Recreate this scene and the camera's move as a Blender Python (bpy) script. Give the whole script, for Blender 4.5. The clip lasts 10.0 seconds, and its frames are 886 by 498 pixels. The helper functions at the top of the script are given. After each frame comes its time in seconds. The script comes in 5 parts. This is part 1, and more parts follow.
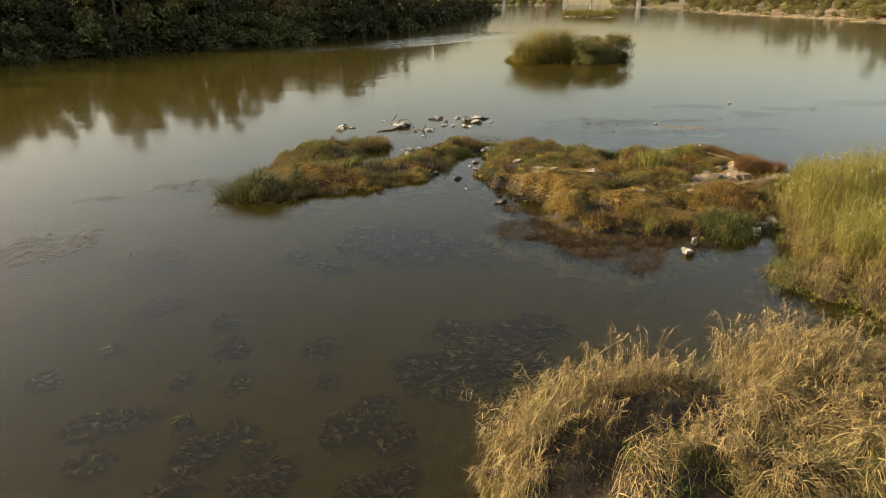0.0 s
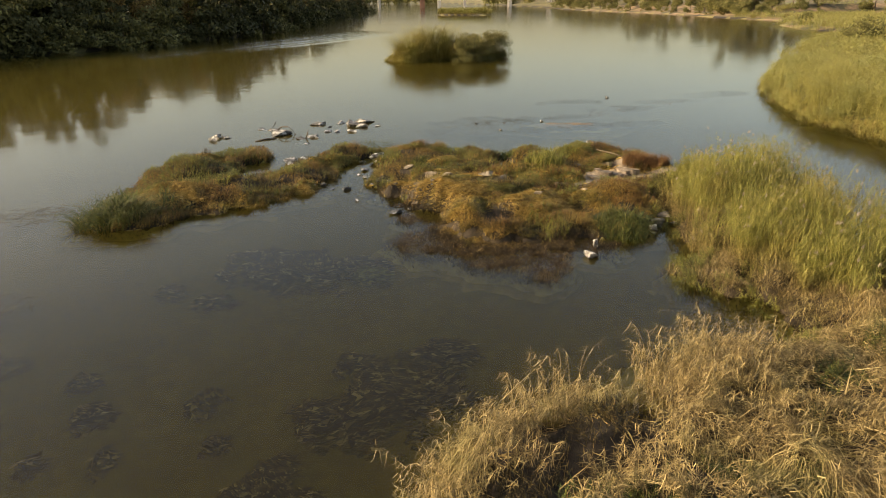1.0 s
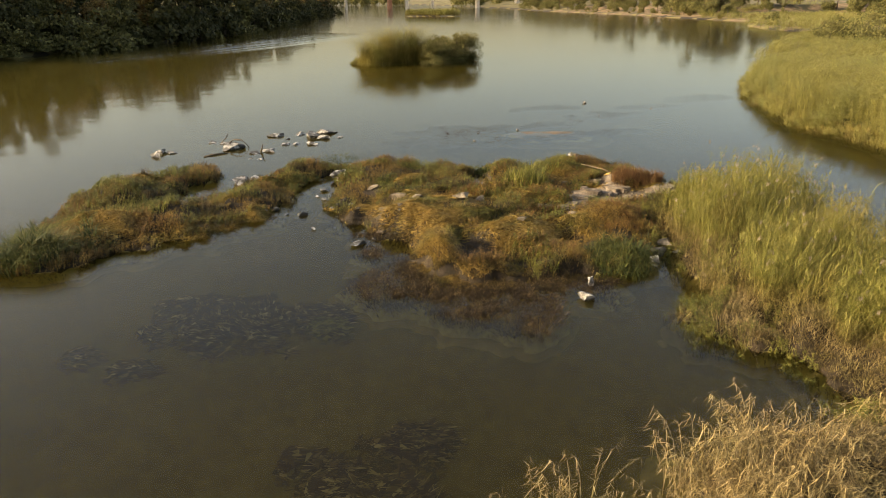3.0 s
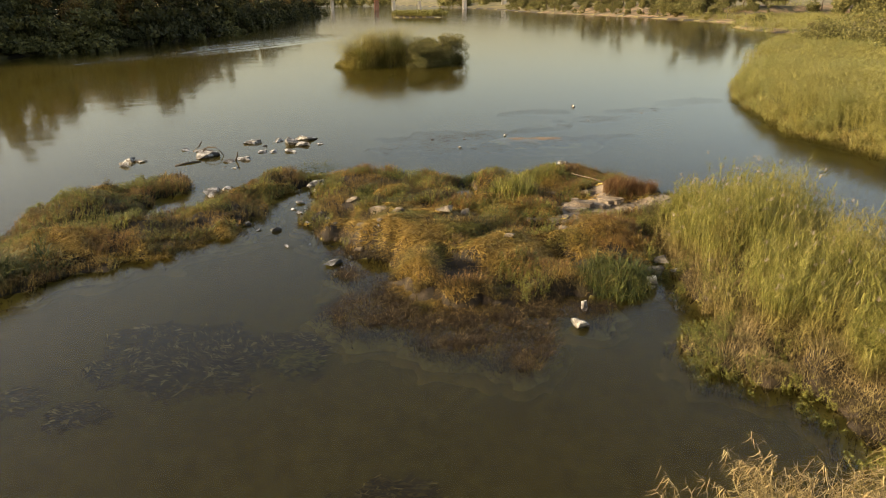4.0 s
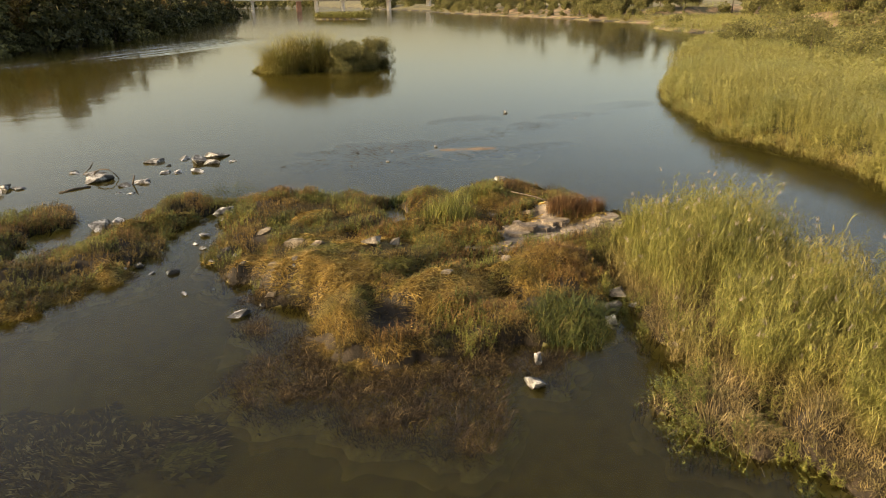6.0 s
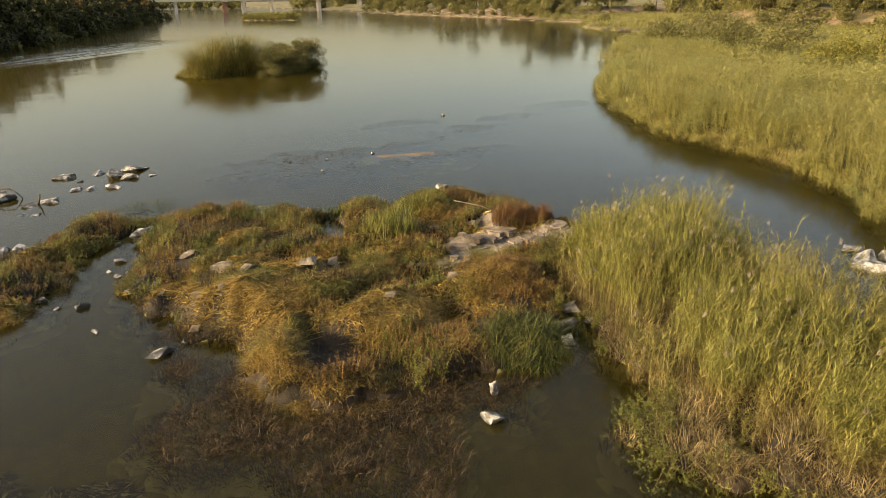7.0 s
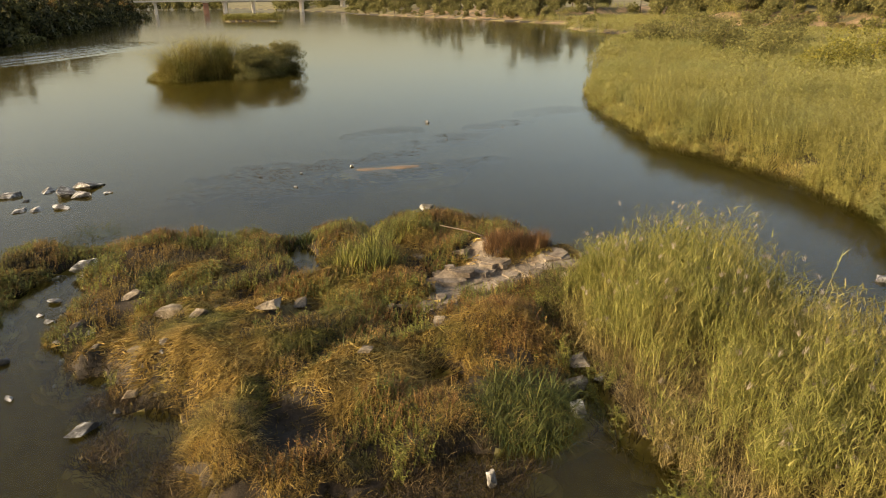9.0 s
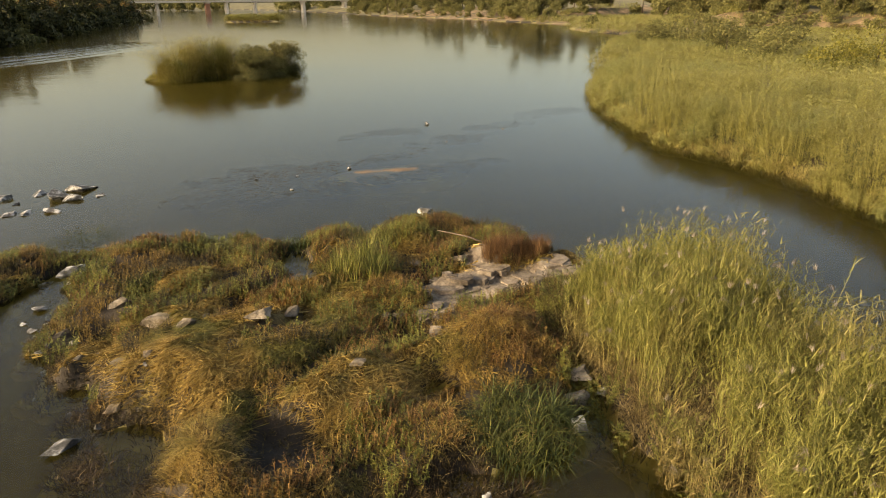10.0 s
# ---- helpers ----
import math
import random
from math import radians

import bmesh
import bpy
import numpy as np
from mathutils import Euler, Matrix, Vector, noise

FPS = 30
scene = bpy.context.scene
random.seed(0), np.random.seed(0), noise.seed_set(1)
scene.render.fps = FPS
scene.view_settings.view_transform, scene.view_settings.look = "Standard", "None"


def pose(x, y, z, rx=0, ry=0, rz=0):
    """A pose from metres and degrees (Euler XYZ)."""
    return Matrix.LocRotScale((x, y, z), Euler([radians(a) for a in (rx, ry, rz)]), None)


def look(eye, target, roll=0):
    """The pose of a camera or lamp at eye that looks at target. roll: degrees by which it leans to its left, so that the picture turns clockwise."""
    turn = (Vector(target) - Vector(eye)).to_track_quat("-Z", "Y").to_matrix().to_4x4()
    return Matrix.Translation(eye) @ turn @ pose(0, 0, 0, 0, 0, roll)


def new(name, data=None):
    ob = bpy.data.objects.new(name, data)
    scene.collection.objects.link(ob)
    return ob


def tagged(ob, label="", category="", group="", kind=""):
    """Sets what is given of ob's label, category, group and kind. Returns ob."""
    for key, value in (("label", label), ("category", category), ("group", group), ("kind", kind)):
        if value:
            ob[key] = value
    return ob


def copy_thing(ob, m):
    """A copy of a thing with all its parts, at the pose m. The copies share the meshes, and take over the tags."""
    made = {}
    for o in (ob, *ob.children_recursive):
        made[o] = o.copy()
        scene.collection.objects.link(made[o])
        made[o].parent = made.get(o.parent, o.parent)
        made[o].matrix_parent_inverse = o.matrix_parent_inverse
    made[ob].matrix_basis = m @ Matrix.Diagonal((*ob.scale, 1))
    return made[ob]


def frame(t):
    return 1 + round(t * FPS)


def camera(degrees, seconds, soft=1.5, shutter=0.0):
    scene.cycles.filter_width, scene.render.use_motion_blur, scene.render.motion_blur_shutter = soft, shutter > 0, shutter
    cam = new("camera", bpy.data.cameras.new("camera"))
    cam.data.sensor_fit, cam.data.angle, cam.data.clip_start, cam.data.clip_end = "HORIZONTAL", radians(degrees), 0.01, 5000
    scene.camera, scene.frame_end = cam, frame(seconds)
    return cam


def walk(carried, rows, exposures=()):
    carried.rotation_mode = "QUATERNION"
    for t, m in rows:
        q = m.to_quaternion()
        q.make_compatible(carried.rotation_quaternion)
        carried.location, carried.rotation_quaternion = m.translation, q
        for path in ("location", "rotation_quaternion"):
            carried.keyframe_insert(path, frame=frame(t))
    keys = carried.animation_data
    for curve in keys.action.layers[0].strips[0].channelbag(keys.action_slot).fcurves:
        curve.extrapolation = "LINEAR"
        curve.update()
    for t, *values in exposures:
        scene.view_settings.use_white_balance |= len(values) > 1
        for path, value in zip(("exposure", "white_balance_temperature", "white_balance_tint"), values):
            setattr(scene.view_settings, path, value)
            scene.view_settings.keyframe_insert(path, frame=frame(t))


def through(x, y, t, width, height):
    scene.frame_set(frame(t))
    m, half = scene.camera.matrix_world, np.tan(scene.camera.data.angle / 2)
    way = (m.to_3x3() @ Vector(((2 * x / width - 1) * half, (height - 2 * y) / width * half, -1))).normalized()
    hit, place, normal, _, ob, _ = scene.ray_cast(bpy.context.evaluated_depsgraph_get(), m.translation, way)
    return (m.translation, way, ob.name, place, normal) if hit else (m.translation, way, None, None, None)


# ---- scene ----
cam = camera(69.7, 10.0, soft=0.8)
PATH = [
    (0, (-0.114, 0.533, 7.25), (-0.097, 2.394, 6.518), -0.3),
    (0.5, (-0.162, 1.258, 7.246), (0.017, 3.109, 6.511), -0.4),
    (1, (-0.145, 2.035, 7.252), (0.207, 3.861, 6.514), -0.6),
    (1.5, (-0.082, 2.844, 7.22), (0.364, 4.649, 6.483), -0.7),
    (2, (0.085, 3.636, 7.189), (0.523, 5.443, 6.453), -0.7),
    (2.5, (0.286, 4.371, 7.165), (0.721, 6.179, 6.43), -0.7),
    (4, (1.07, 6.478, 7.156), (1.542, 8.278, 6.423), -0.6),
    (4.5, (1.289, 7.082, 7.135), (1.803, 8.871, 6.403), -0.6),
    (5, (1.557, 7.822, 7.138), (2.112, 9.599, 6.406), -0.6),
    (5.5, (1.771, 8.448, 7.147), (2.372, 10.21, 6.416), -0.6),
    (7, (2.409, 10.22, 7.144), (3.246, 11.882, 6.411), -0.8),
    (7.5, (2.67, 10.811, 7.153), (3.565, 12.443, 6.419), -0.9),
    (8, (2.95, 11.368, 7.15), (3.834, 13.006, 6.417), -0.7),
    (8.5, (3.244, 11.914, 7.13), (4.125, 13.555, 6.399), -0.7),
    (9, (3.565, 12.432, 7.122), (4.442, 14.074, 6.391), -0.7),
    (9.5, (3.824, 12.771, 7.099), (4.699, 14.415, 6.37), -0.7),
    (10, (3.918, 12.851, 7.069), (4.791, 14.496, 6.34), -0.7),
]
EXPOSURE, KELVIN, TINT = 0.96, 9900, 13
walk(cam, [(t, look(eye, target, roll)) for t, eye, target, roll in PATH], [(0, EXPOSURE, KELVIN, TINT), (5.5, EXPOSURE, KELVIN, TINT), (8, EXPOSURE - 0.10, KELVIN, TINT), (10, EXPOSURE - 0.12, KELVIN, TINT)])

# ---- world, sun ----
SUN_AZ, SUN_EL = radians(-89), radians(21)      # clockwise from +y
world = bpy.data.worlds.new("world")
scene.world = world
world.use_nodes = True
wt = world.node_tree
wt.nodes.clear()
sky = wt.nodes.new("ShaderNodeTexSky")
sky.sky_type, sky.sun_disc = "NISHITA", False
sky.sun_elevation, sky.sun_rotation = SUN_EL, SUN_AZ
sky.air_density, sky.dust_density, sky.ozone_density = 0.95, 3.4, 2.0
bg = wt.nodes.new("ShaderNodeBackground")
bg.inputs[1].default_value = 0.20
wo = wt.nodes.new("ShaderNodeOutputWorld")
wt.links.new(sky.outputs[0], bg.inputs[0])
wt.links.new(bg.outputs[0], wo.inputs[0])

sun_data = bpy.data.lights.new("sun", "SUN")
sun_data.energy, sun_data.angle, sun_data.color = 4.4, radians(0.6), (1.0, 0.94, 0.82)
sun = new("sun", sun_data)
sun_dir = Vector((math.sin(SUN_AZ) * math.cos(SUN_EL), math.cos(SUN_AZ) * math.cos(SUN_EL), math.sin(SUN_EL)))
sun.matrix_basis = look(sun_dir * 60, (0, 0, 0))

# ---- helpers of the scene ----
rng = np.random.default_rng(7)


def lattice(ix, iy, seed):
    h = (ix.astype(np.int64) * 374761393 + iy.astype(np.int64) * 668265263 + seed * 974711) & 0x7FFFFFFF
    h = ((h ^ (h >> 13)) * 1274126177) & 0x7FFFFFFF
    return ((h ^ (h >> 16)) & 0xFFFF) / 65535.0


def wave(x, y, size, seed=0):
    """Smooth noise of -1 to 1 with that cell size in metres."""
    x, y = np.asarray(x, float) / size, np.asarray(y, float) / size
    ix, iy = np.floor(x), np.floor(y)
    fx, fy = x - ix, y - iy
    fx, fy = fx * fx * (3 - 2 * fx), fy * fy * (3 - 2 * fy)
    a, b = lattice(ix, iy, seed), lattice(ix + 1, iy, seed)
    c, d = lattice(ix, iy + 1, seed), lattice(ix + 1, iy + 1, seed)
    return 2 * (a + (b - a) * fx + (c - a) * fy + (a - b - c + d) * fx * fy) - 1


def capsule(x, y, x1, y1, x2, y2, r):
    """How far (x, y) lies inside a rounded bar; negative outside."""
    dx, dy = x2 - x1, y2 - y1
    u = np.clip(((x - x1) * dx + (y - y1) * dy) / (dx * dx + dy * dy + 1e-9), 0, 1)
    return r - np.hypot(x - x1 - u * dx, y - y1 - u * dy)


def bars(x, y, rows, rough=0.55, cell=1.0, seed=3):
    d = np.max([capsule(x, y, *row) for row in rows], axis=0)
    return d + rough * wave(x, y, cell, seed) + 0.5 * rough * wave(x, y, cell * 0.4, seed + 1)


MAIN_ISLAND = [(3.9, 25.3, 4.8, 22.8, 0.95), (4.4, 31.2, 4.4, 27.4, 2.35), (6.0, 24.5, 6.2, 22.0, 2.3), (6.0, 25.2, 12.0, 24.6, 3.0),
               (11.0, 24.0, 13.3, 25.2, 2.4), (12.0, 28.3, 11.0, 26.0, 2.8), (9.4, 21.2, 9.7, 22.6, 1.5), (10.6, 29.2, 12.4, 29.8, 1.5),
               (6.2, 28.5, 6.9, 30.6, 1.15), (9.7, 30.6, 9.8, 28.5, 1.1), (6.0, 31.4, 7.2, 31.3, 0.8)]
SIDE_ISLAND = [(-6.8, 25.6, -2.0, 28.0, 1.5), (-2.0, 28.2, -0.6, 29.8, 1.3), (-6.5, 27.0, -5.6, 31.6, 1.8),
               (-5.2, 32.2, -3.6, 33.6, 0.85), (-0.2, 30.8, 1.5, 33.2, 0.95)]
POINT = [(14.4, 22.0, 12.8, 16.6, 2.4), (11.6, 16.9, 10.2, 16.1, 0.8), (13.35, 15.6, 13.1, 12.0, 2.7), (16.5, 13.5, 14.2, 14.0, 3.0)]
NEAR_BANK = [(3.0, 8.8, 6.4, 10.2, 1.9), (6.5, 9.0, 14.0, 9.2, 2.9), (4.5, 3.0, 14.0, 4.0, 4.5), (9.4, 10.2, 12.0, 11.3, 1.6)]
MID_ISLE = [(12.0, 81.4, 19.6, 82.4, 1.5), (20.5, 83.4, 22.0, 84.2, 1.2), (8.6, 84.0, 10.2, 82.4, 0.45)]
FAR_ISLE = [(58, 286, 68, 274, 5.0)]
BARE = [(10.9, 25.3, 14.0, 25.0, 0.80), (9.6, 24.6, 10.2, 24.7, 0.35), (12.4, 26.3, 12.6, 26.8, 0.5), (7.8, 27.6, 8.4, 30.6, 0.35)]
FRINGE = [(2.9, 20.0, 3.4, 22.3, 0.7), (2.8, 22.5, 2.6, 24.2, 0.4), (3.5, 20.5, 5.6, 18.7, 1.5), (5.4, 18.6, 5.6, 18.0, 0.9), (6.0, 19.2, 8.0, 19.4, 0.6)]
SAND = [(13.6, 38.9, 15.9, 38.2, 0.26)]


def left_shore(y):
    return np.interp(y, [-400, 40, 85, 112, 140, 180, 308, 345, 420, 800, 3000], [-150, -78, -56, -34, -16, -5, 20, 30, 30, 60, 90])


def right_shore(y):
    return np.interp(y, [-400, 0, 18, 21, 24, 28, 33, 36, 38, 41, 45, 49, 54, 57, 62, 75, 95, 100, 104, 113, 121, 126, 141, 165, 195, 251, 363, 420, 800, 3000],
                     [60, 27, 25, 24.6, 27.4, 28.5, 29.6, 29.8, 30.7, 31.9, 33.8, 36.4, 39.8, 42.2, 49.5, 59, 78, 92, 100, 102, 101.5, 101, 108, 126, 130, 135, 137, 150, 160, 110])


def island_depth(x, y):
    return np.maximum.reduce([bars(x, y, MAIN_ISLAND), bars(x, y, SIDE_ISLAND), bars(x, y, POINT), bars(x, y, NEAR_BANK)])


def smooth(a, b, v):
    u = np.clip((v - a) / (b - a), 0, 1)
    return u * u * (3 - 2 * u)


# humps and hollows of the main island: x, y, radius, rise
HUMPS = [(5.2, 11.2, 0.65, -0.85), (4.5, 22.3, 0.45, 0.55), (4.3, 21.5, 0.5, 0.65), (4.6, 20.7, 0.45, 0.40), (5.5, 20.2, 0.6, 0.30), (7.9, 20.8, 0.8, 0.32), (10.7, 22.5, 0.9, 0.42), (6.4, 24.6, 1.1, 0.25), (9.3, 27.4, 1.0, 0.25), (12.8, 26.6, 0.9, 0.2),
         (8.9, 25.8, 1.0, 0.22), (4.0, 25.2, 0.9, 0.18), (4.4, 32.5, 1.0, 0.2), (7.6, 22.6, 0.8, 0.25), (11.6, 29.4, 1.0, 0.2), (-5.9, 30.0, 1.4, 0.25), (-3.6, 27.6, 1.0, 0.2),
         (5.55, 21.6, 0.7, -0.36), (8.9, 22.2, 0.5, -0.35), (7.0, 25.7, 0.5, -0.25), (10.9, 28.0, 0.6, -0.3), (9.2, 23.8, 0.5, -0.25), (11.9, 22.6, 0.5, -0.25), (3.1, 27.6, 0.4, -0.2)]


def mats(x, y):
    """Where straw lies in thick combed mats on the main island: long low ridges."""
    u, v = 0.95 * x + 0.29 * y, -0.29 * x + 0.95 * y
    return wave(u / 2.6, v, 0.85, 121) + 0.35 * wave(x, y, 0.5, 122) - 0.45 * smooth(26.5, 30, y) + 0.75 * np.exp(-((x - 4.9) ** 2 + (y - 25.0) ** 2) / 3.0)


def height(x, y):
    """The ground's height over the water, bed and land in one."""
    x, y = np.asarray(x, float), np.asarray(y, float)
    d = island_depth(x, y)
    isle = np.where(d > 0, 0.36 * np.tanh(d * 1.1), 0.9 * np.tanh(d * 0.75))
    isle += np.where(d > 0.1, (0.14 * wave(x, y, 1.5, 11) + 0.16 * wave(x, y, 0.8, 12) + 0.05 * wave(x, y, 0.45, 13)) * np.clip(d * 1.5, 0, 1), 0)
    isle = isle + 0.20 * smooth(0.0, 0.45, mats(x, y)) * smooth(0.1, 0.6, d)
    for hx, hy, hr, up in HUMPS:
        isle = isle + up * np.exp(-((x - hx) ** 2 + (y - hy) ** 2) / (hr * hr)) * (d > 0)
    m = np.maximum(bars(x, y, MID_ISLE, 0.6, 2.0), bars(x, y, FAR_ISLE, 1.5, 6.0))
    isle = np.maximum(isle, np.where(m > 0, 0.5 * np.tanh(m), 0.9 * np.tanh(m * 0.6)))
    f = bars(x, y, FRINGE, 0.5, 0.8)
    isle = np.maximum(isle, np.minimum(-0.07 + 0.05 * np.tanh(f) + 0.05 * wave(x, y, 0.5, 14), 0.9 * np.tanh(f)))
    s = bars(x, y, SAND, 0.10, 0.8)
    isle = np.maximum(isle, np.minimum(0.04 + 0.02 * wave(x, y, 0.4, 15), 0.5 * np.tanh(s * 0.5)))
    dl = left_shore(y) - x + 2.0 * wave(x, y, 9, 5)
    left = np.where(dl > 0, 3.0 * np.tanh(dl / 7) + 0.25 * wave(x, y, 5, 6), 1.2 * np.tanh(dl * 0.25))
    dr = x - right_shore(y) + np.where(y > 60, 1.5, 0.5) * wave(x, y, 4, 7)
    right = np.where(dr > 0, 0.45 * np.tanh(dr / 1.2), 1.0 * np.tanh(dr * 0.7))
    rise = smooth(0, 7, x - 140 + 0.1 * (y - 90) + 5 * wave(x, y, 17, 8)) * smooth(150, 120, y) + smooth(np.where(y < 190, 42, 6), np.where(y < 190, 62, 26), dr) * smooth(110, 150, y)
    right = right + np.where(dr > 0, (3.2 + 0.5 * wave(x, y, 6, 9)) * rise, 0)
    bed = -0.95 + 0.12 * wave(x, y, 2.5, 10)
    return np.maximum.reduce([bed, isle, left, right])


def finish(name, mesh, material, parent=None, label=""):
    mesh.materials.append(material)
    ob = new(name, mesh)
    if parent is not None:
        ob.parent = parent
    if label:
        ob["label"] = label
    return ob


def part(name, bm, material, parent=None, label="", soft=False):
    """Links a bmesh as one mesh object."""
    mesh = bpy.data.meshes.new(name)
    bm.to_mesh(mesh)
    bm.free()
    if soft:
        mesh.shade_smooth()
    return finish(name, mesh, material, parent, label)


def tri_mesh(name, verts, tris):
    """A mesh out of arrays of places and triangles."""
    mesh = bpy.data.meshes.new(name)
    mesh.vertices.add(len(verts))
    mesh.vertices.foreach_set("co", np.ascontiguousarray(verts, dtype=np.float32).ravel())
    mesh.loops.add(3 * len(tris))
    mesh.loops.foreach_set("vertex_index", np.ascontiguousarray(tris, dtype=np.int32).ravel())
    mesh.polygons.add(len(tris))
    mesh.polygons.foreach_set("loop_start", np.arange(0, 3 * len(tris), 3, dtype=np.int32))
    mesh.update(calc_edges=True)
    return mesh


def ribbons(base, az, tall, reach, width, segs=3, droop=0.0, bend=1.7, twist=None, taper=1.3):
    """Blades: each rises from its base, leans towards az by reach and droops at its end. Returns places and triangles."""
    n = len(base)
    u = np.linspace(0, 1, segs + 1)[None, :]
    az, tall, reach, width = (np.broadcast_to(np.asarray(v, float), (n,))[:, None] for v in (az, tall, reach, width))
    droop = np.broadcast_to(np.asarray(droop, float), (n,))[:, None]
    out = reach * u ** bend
    px, py = base[:, :1] + np.cos(az) * out, base[:, 1:2] + np.sin(az) * out
    pz = base[:, 2:3] + tall * (u - droop * u ** 2.6)
    side = az + np.pi / 2 + (rng.uniform(-0.9, 0.9, (n, 1)) if twist is None else twist[:, None])
    w = width * 0.5 * np.maximum(1 - u ** taper, 0.06)
    a = np.stack([px - np.cos(side) * w, py - np.sin(side) * w, pz], -1)
    b = np.stack([px + np.cos(side) * w, py + np.sin(side) * w, pz], -1)
    if segs == 1:                           # small leaves: a triangle each
        verts = np.stack([a[:, 0], b[:, 0], 0.5 * (a[:, 1] + b[:, 1])], 1).reshape(-1, 3)
        return verts, np.arange(3 * n).reshape(-1, 3)
    verts = np.stack([a, b], 2).reshape(-1, 3)
    k = 2 * (segs + 1)
    one = np.array([t for s in range(segs) for t in ((2 * s, 2 * s + 1, 2 * s + 3), (2 * s, 2 * s + 3, 2 * s + 2))])
    tris = (np.arange(n)[:, None, None] * k + one[None]).reshape(-1, 3)
    return verts, tris


def merged(pieces):
    verts, tris, at = [], [], 0
    for v, t in pieces:
        verts.append(v)
        tris.append(t + at)
        at += len(v)
    return np.concatenate(verts), np.concatenate(tris)


def scatter(x0, x1, y0, y1, per_m2, keep):
    """Places in a rectangle for which keep(x, y) is true."""
    n = int((x1 - x0) * (y1 - y0) * per_m2)
    x, y = rng.uniform(x0, x1, n), rng.uniform(y0, y1, n)
    ok = keep(x, y)
    return x[ok], y[ok]


def on_ground(x, y, sink=0.03):
    return np.stack([x, y, np.maximum(height(x, y), -0.25) - sink], -1)


# ---- materials ----
def material(name):
    m = bpy.data.materials.new(name)
    m.use_nodes = True
    nt = m.node_tree
    nt.nodes.clear()
    return m, nt, nt.nodes, nt.links


def ramp(nodes, stops, mode="LINEAR"):
    r = nodes.new("ShaderNodeValToRGB")
    r.color_ramp.interpolation = mode
    while len(r.color_ramp.elements) < len(stops):
        r.color_ramp.elements.new(0.5)
    for e, (at, c) in zip(r.color_ramp.elements, stops):
        e.position, e.color = at, (*c, 1)
    return r


def noise_node(nodes, links, scale, detail=4.0, rough=0.55, stretch=None):
    tc = nodes.new("ShaderNodeNewGeometry")
    n = nodes.new("ShaderNodeTexNoise")
    n.inputs["Scale"].default_value, n.inputs["Detail"].default_value, n.inputs["Roughness"].default_value = scale, detail, rough
    if stretch:
        mp = nodes.new("ShaderNodeMapping")
        mp.inputs["Scale"].default_value = stretch
        links.new(tc.outputs["Position"], mp.inputs[0])
        links.new(mp.outputs[0], n.inputs["Vector"])
    else:
        links.new(tc.outputs["Position"], n.inputs["Vector"])
    return n


def mixed(nodes, links, fac, a, b, mode="MIX"):
    mx = nodes.new("ShaderNodeMix")
    mx.data_type, mx.blend_type = "RGBA", mode
    for sock, v in ((mx.inputs["Factor"], fac), (mx.inputs["A"], a), (mx.inputs["B"], b)):
        if isinstance(v, (int, float)):
            sock.default_value = v
        elif isinstance(v, tuple):
            sock.default_value = (*v, 1)
        else:
            links.new(v, sock)
    return mx.outputs["Result"]


def plant(name, stops, patch=None, patch_scale=0.5, through=0.3, rough=0.65, foot=None):
    """Leaves: each blade takes a shade of the ramp; patch: other shades where a coarse noise runs high."""
    m, nt, nodes, links = material(name)
    geo = nodes.new("ShaderNodeNewGeometry")
    r = ramp(nodes, stops)
    links.new(geo.outputs["Random Per Island"], r.inputs[0])
    col = r.outputs[0]
    if patch:
        r2 = ramp(nodes, patch)
        links.new(geo.outputs["Random Per Island"], r2.inputs[0])
        n = noise_node(nodes, links, patch_scale, 3.0, 0.6)
        edge = ramp(nodes, [(0.50, (0, 0, 0)), (0.64, (1, 1, 1))])
        links.new(n.outputs[0], edge.inputs[0])
        col = mixed(nodes, links, edge.outputs[0], col, r2.outputs[0])
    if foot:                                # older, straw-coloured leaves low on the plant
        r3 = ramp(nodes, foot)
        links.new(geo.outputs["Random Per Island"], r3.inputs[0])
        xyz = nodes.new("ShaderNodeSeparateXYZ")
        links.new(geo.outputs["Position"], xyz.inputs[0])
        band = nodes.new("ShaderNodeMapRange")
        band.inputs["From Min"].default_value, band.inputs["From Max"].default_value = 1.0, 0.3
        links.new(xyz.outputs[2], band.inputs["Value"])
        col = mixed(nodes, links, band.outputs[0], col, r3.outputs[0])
    fine = noise_node(nodes, links, 3.0, 2.0)
    tone = ramp(nodes, [(0.3, (0.72, 0.72, 0.72)), (0.7, (1.2, 1.2, 1.2))])
    links.new(fine.outputs[0], tone.inputs[0])
    col = mixed(nodes, links, 1.0, col, tone.outputs[0], "MULTIPLY")
    p = nodes.new("ShaderNodeBsdfPrincipled")
    p.inputs["Roughness"].default_value = rough
    p.inputs["Specular IOR Level"].default_value = 0.25
    links.new(col, p.inputs["Base Color"])
    tr = nodes.new("ShaderNodeBsdfTranslucent")
    links.new(col, tr.inputs[0])
    ms = nodes.new("ShaderNodeMixShader")
    ms.inputs[0].default_value = through
    out = nodes.new("ShaderNodeOutputMaterial")
    links.new(p.outputs[0], ms.inputs[1])
    links.new(tr.outputs[0], ms.inputs[2])
    links.new(ms.outputs[0], out.inputs[0])
    return m


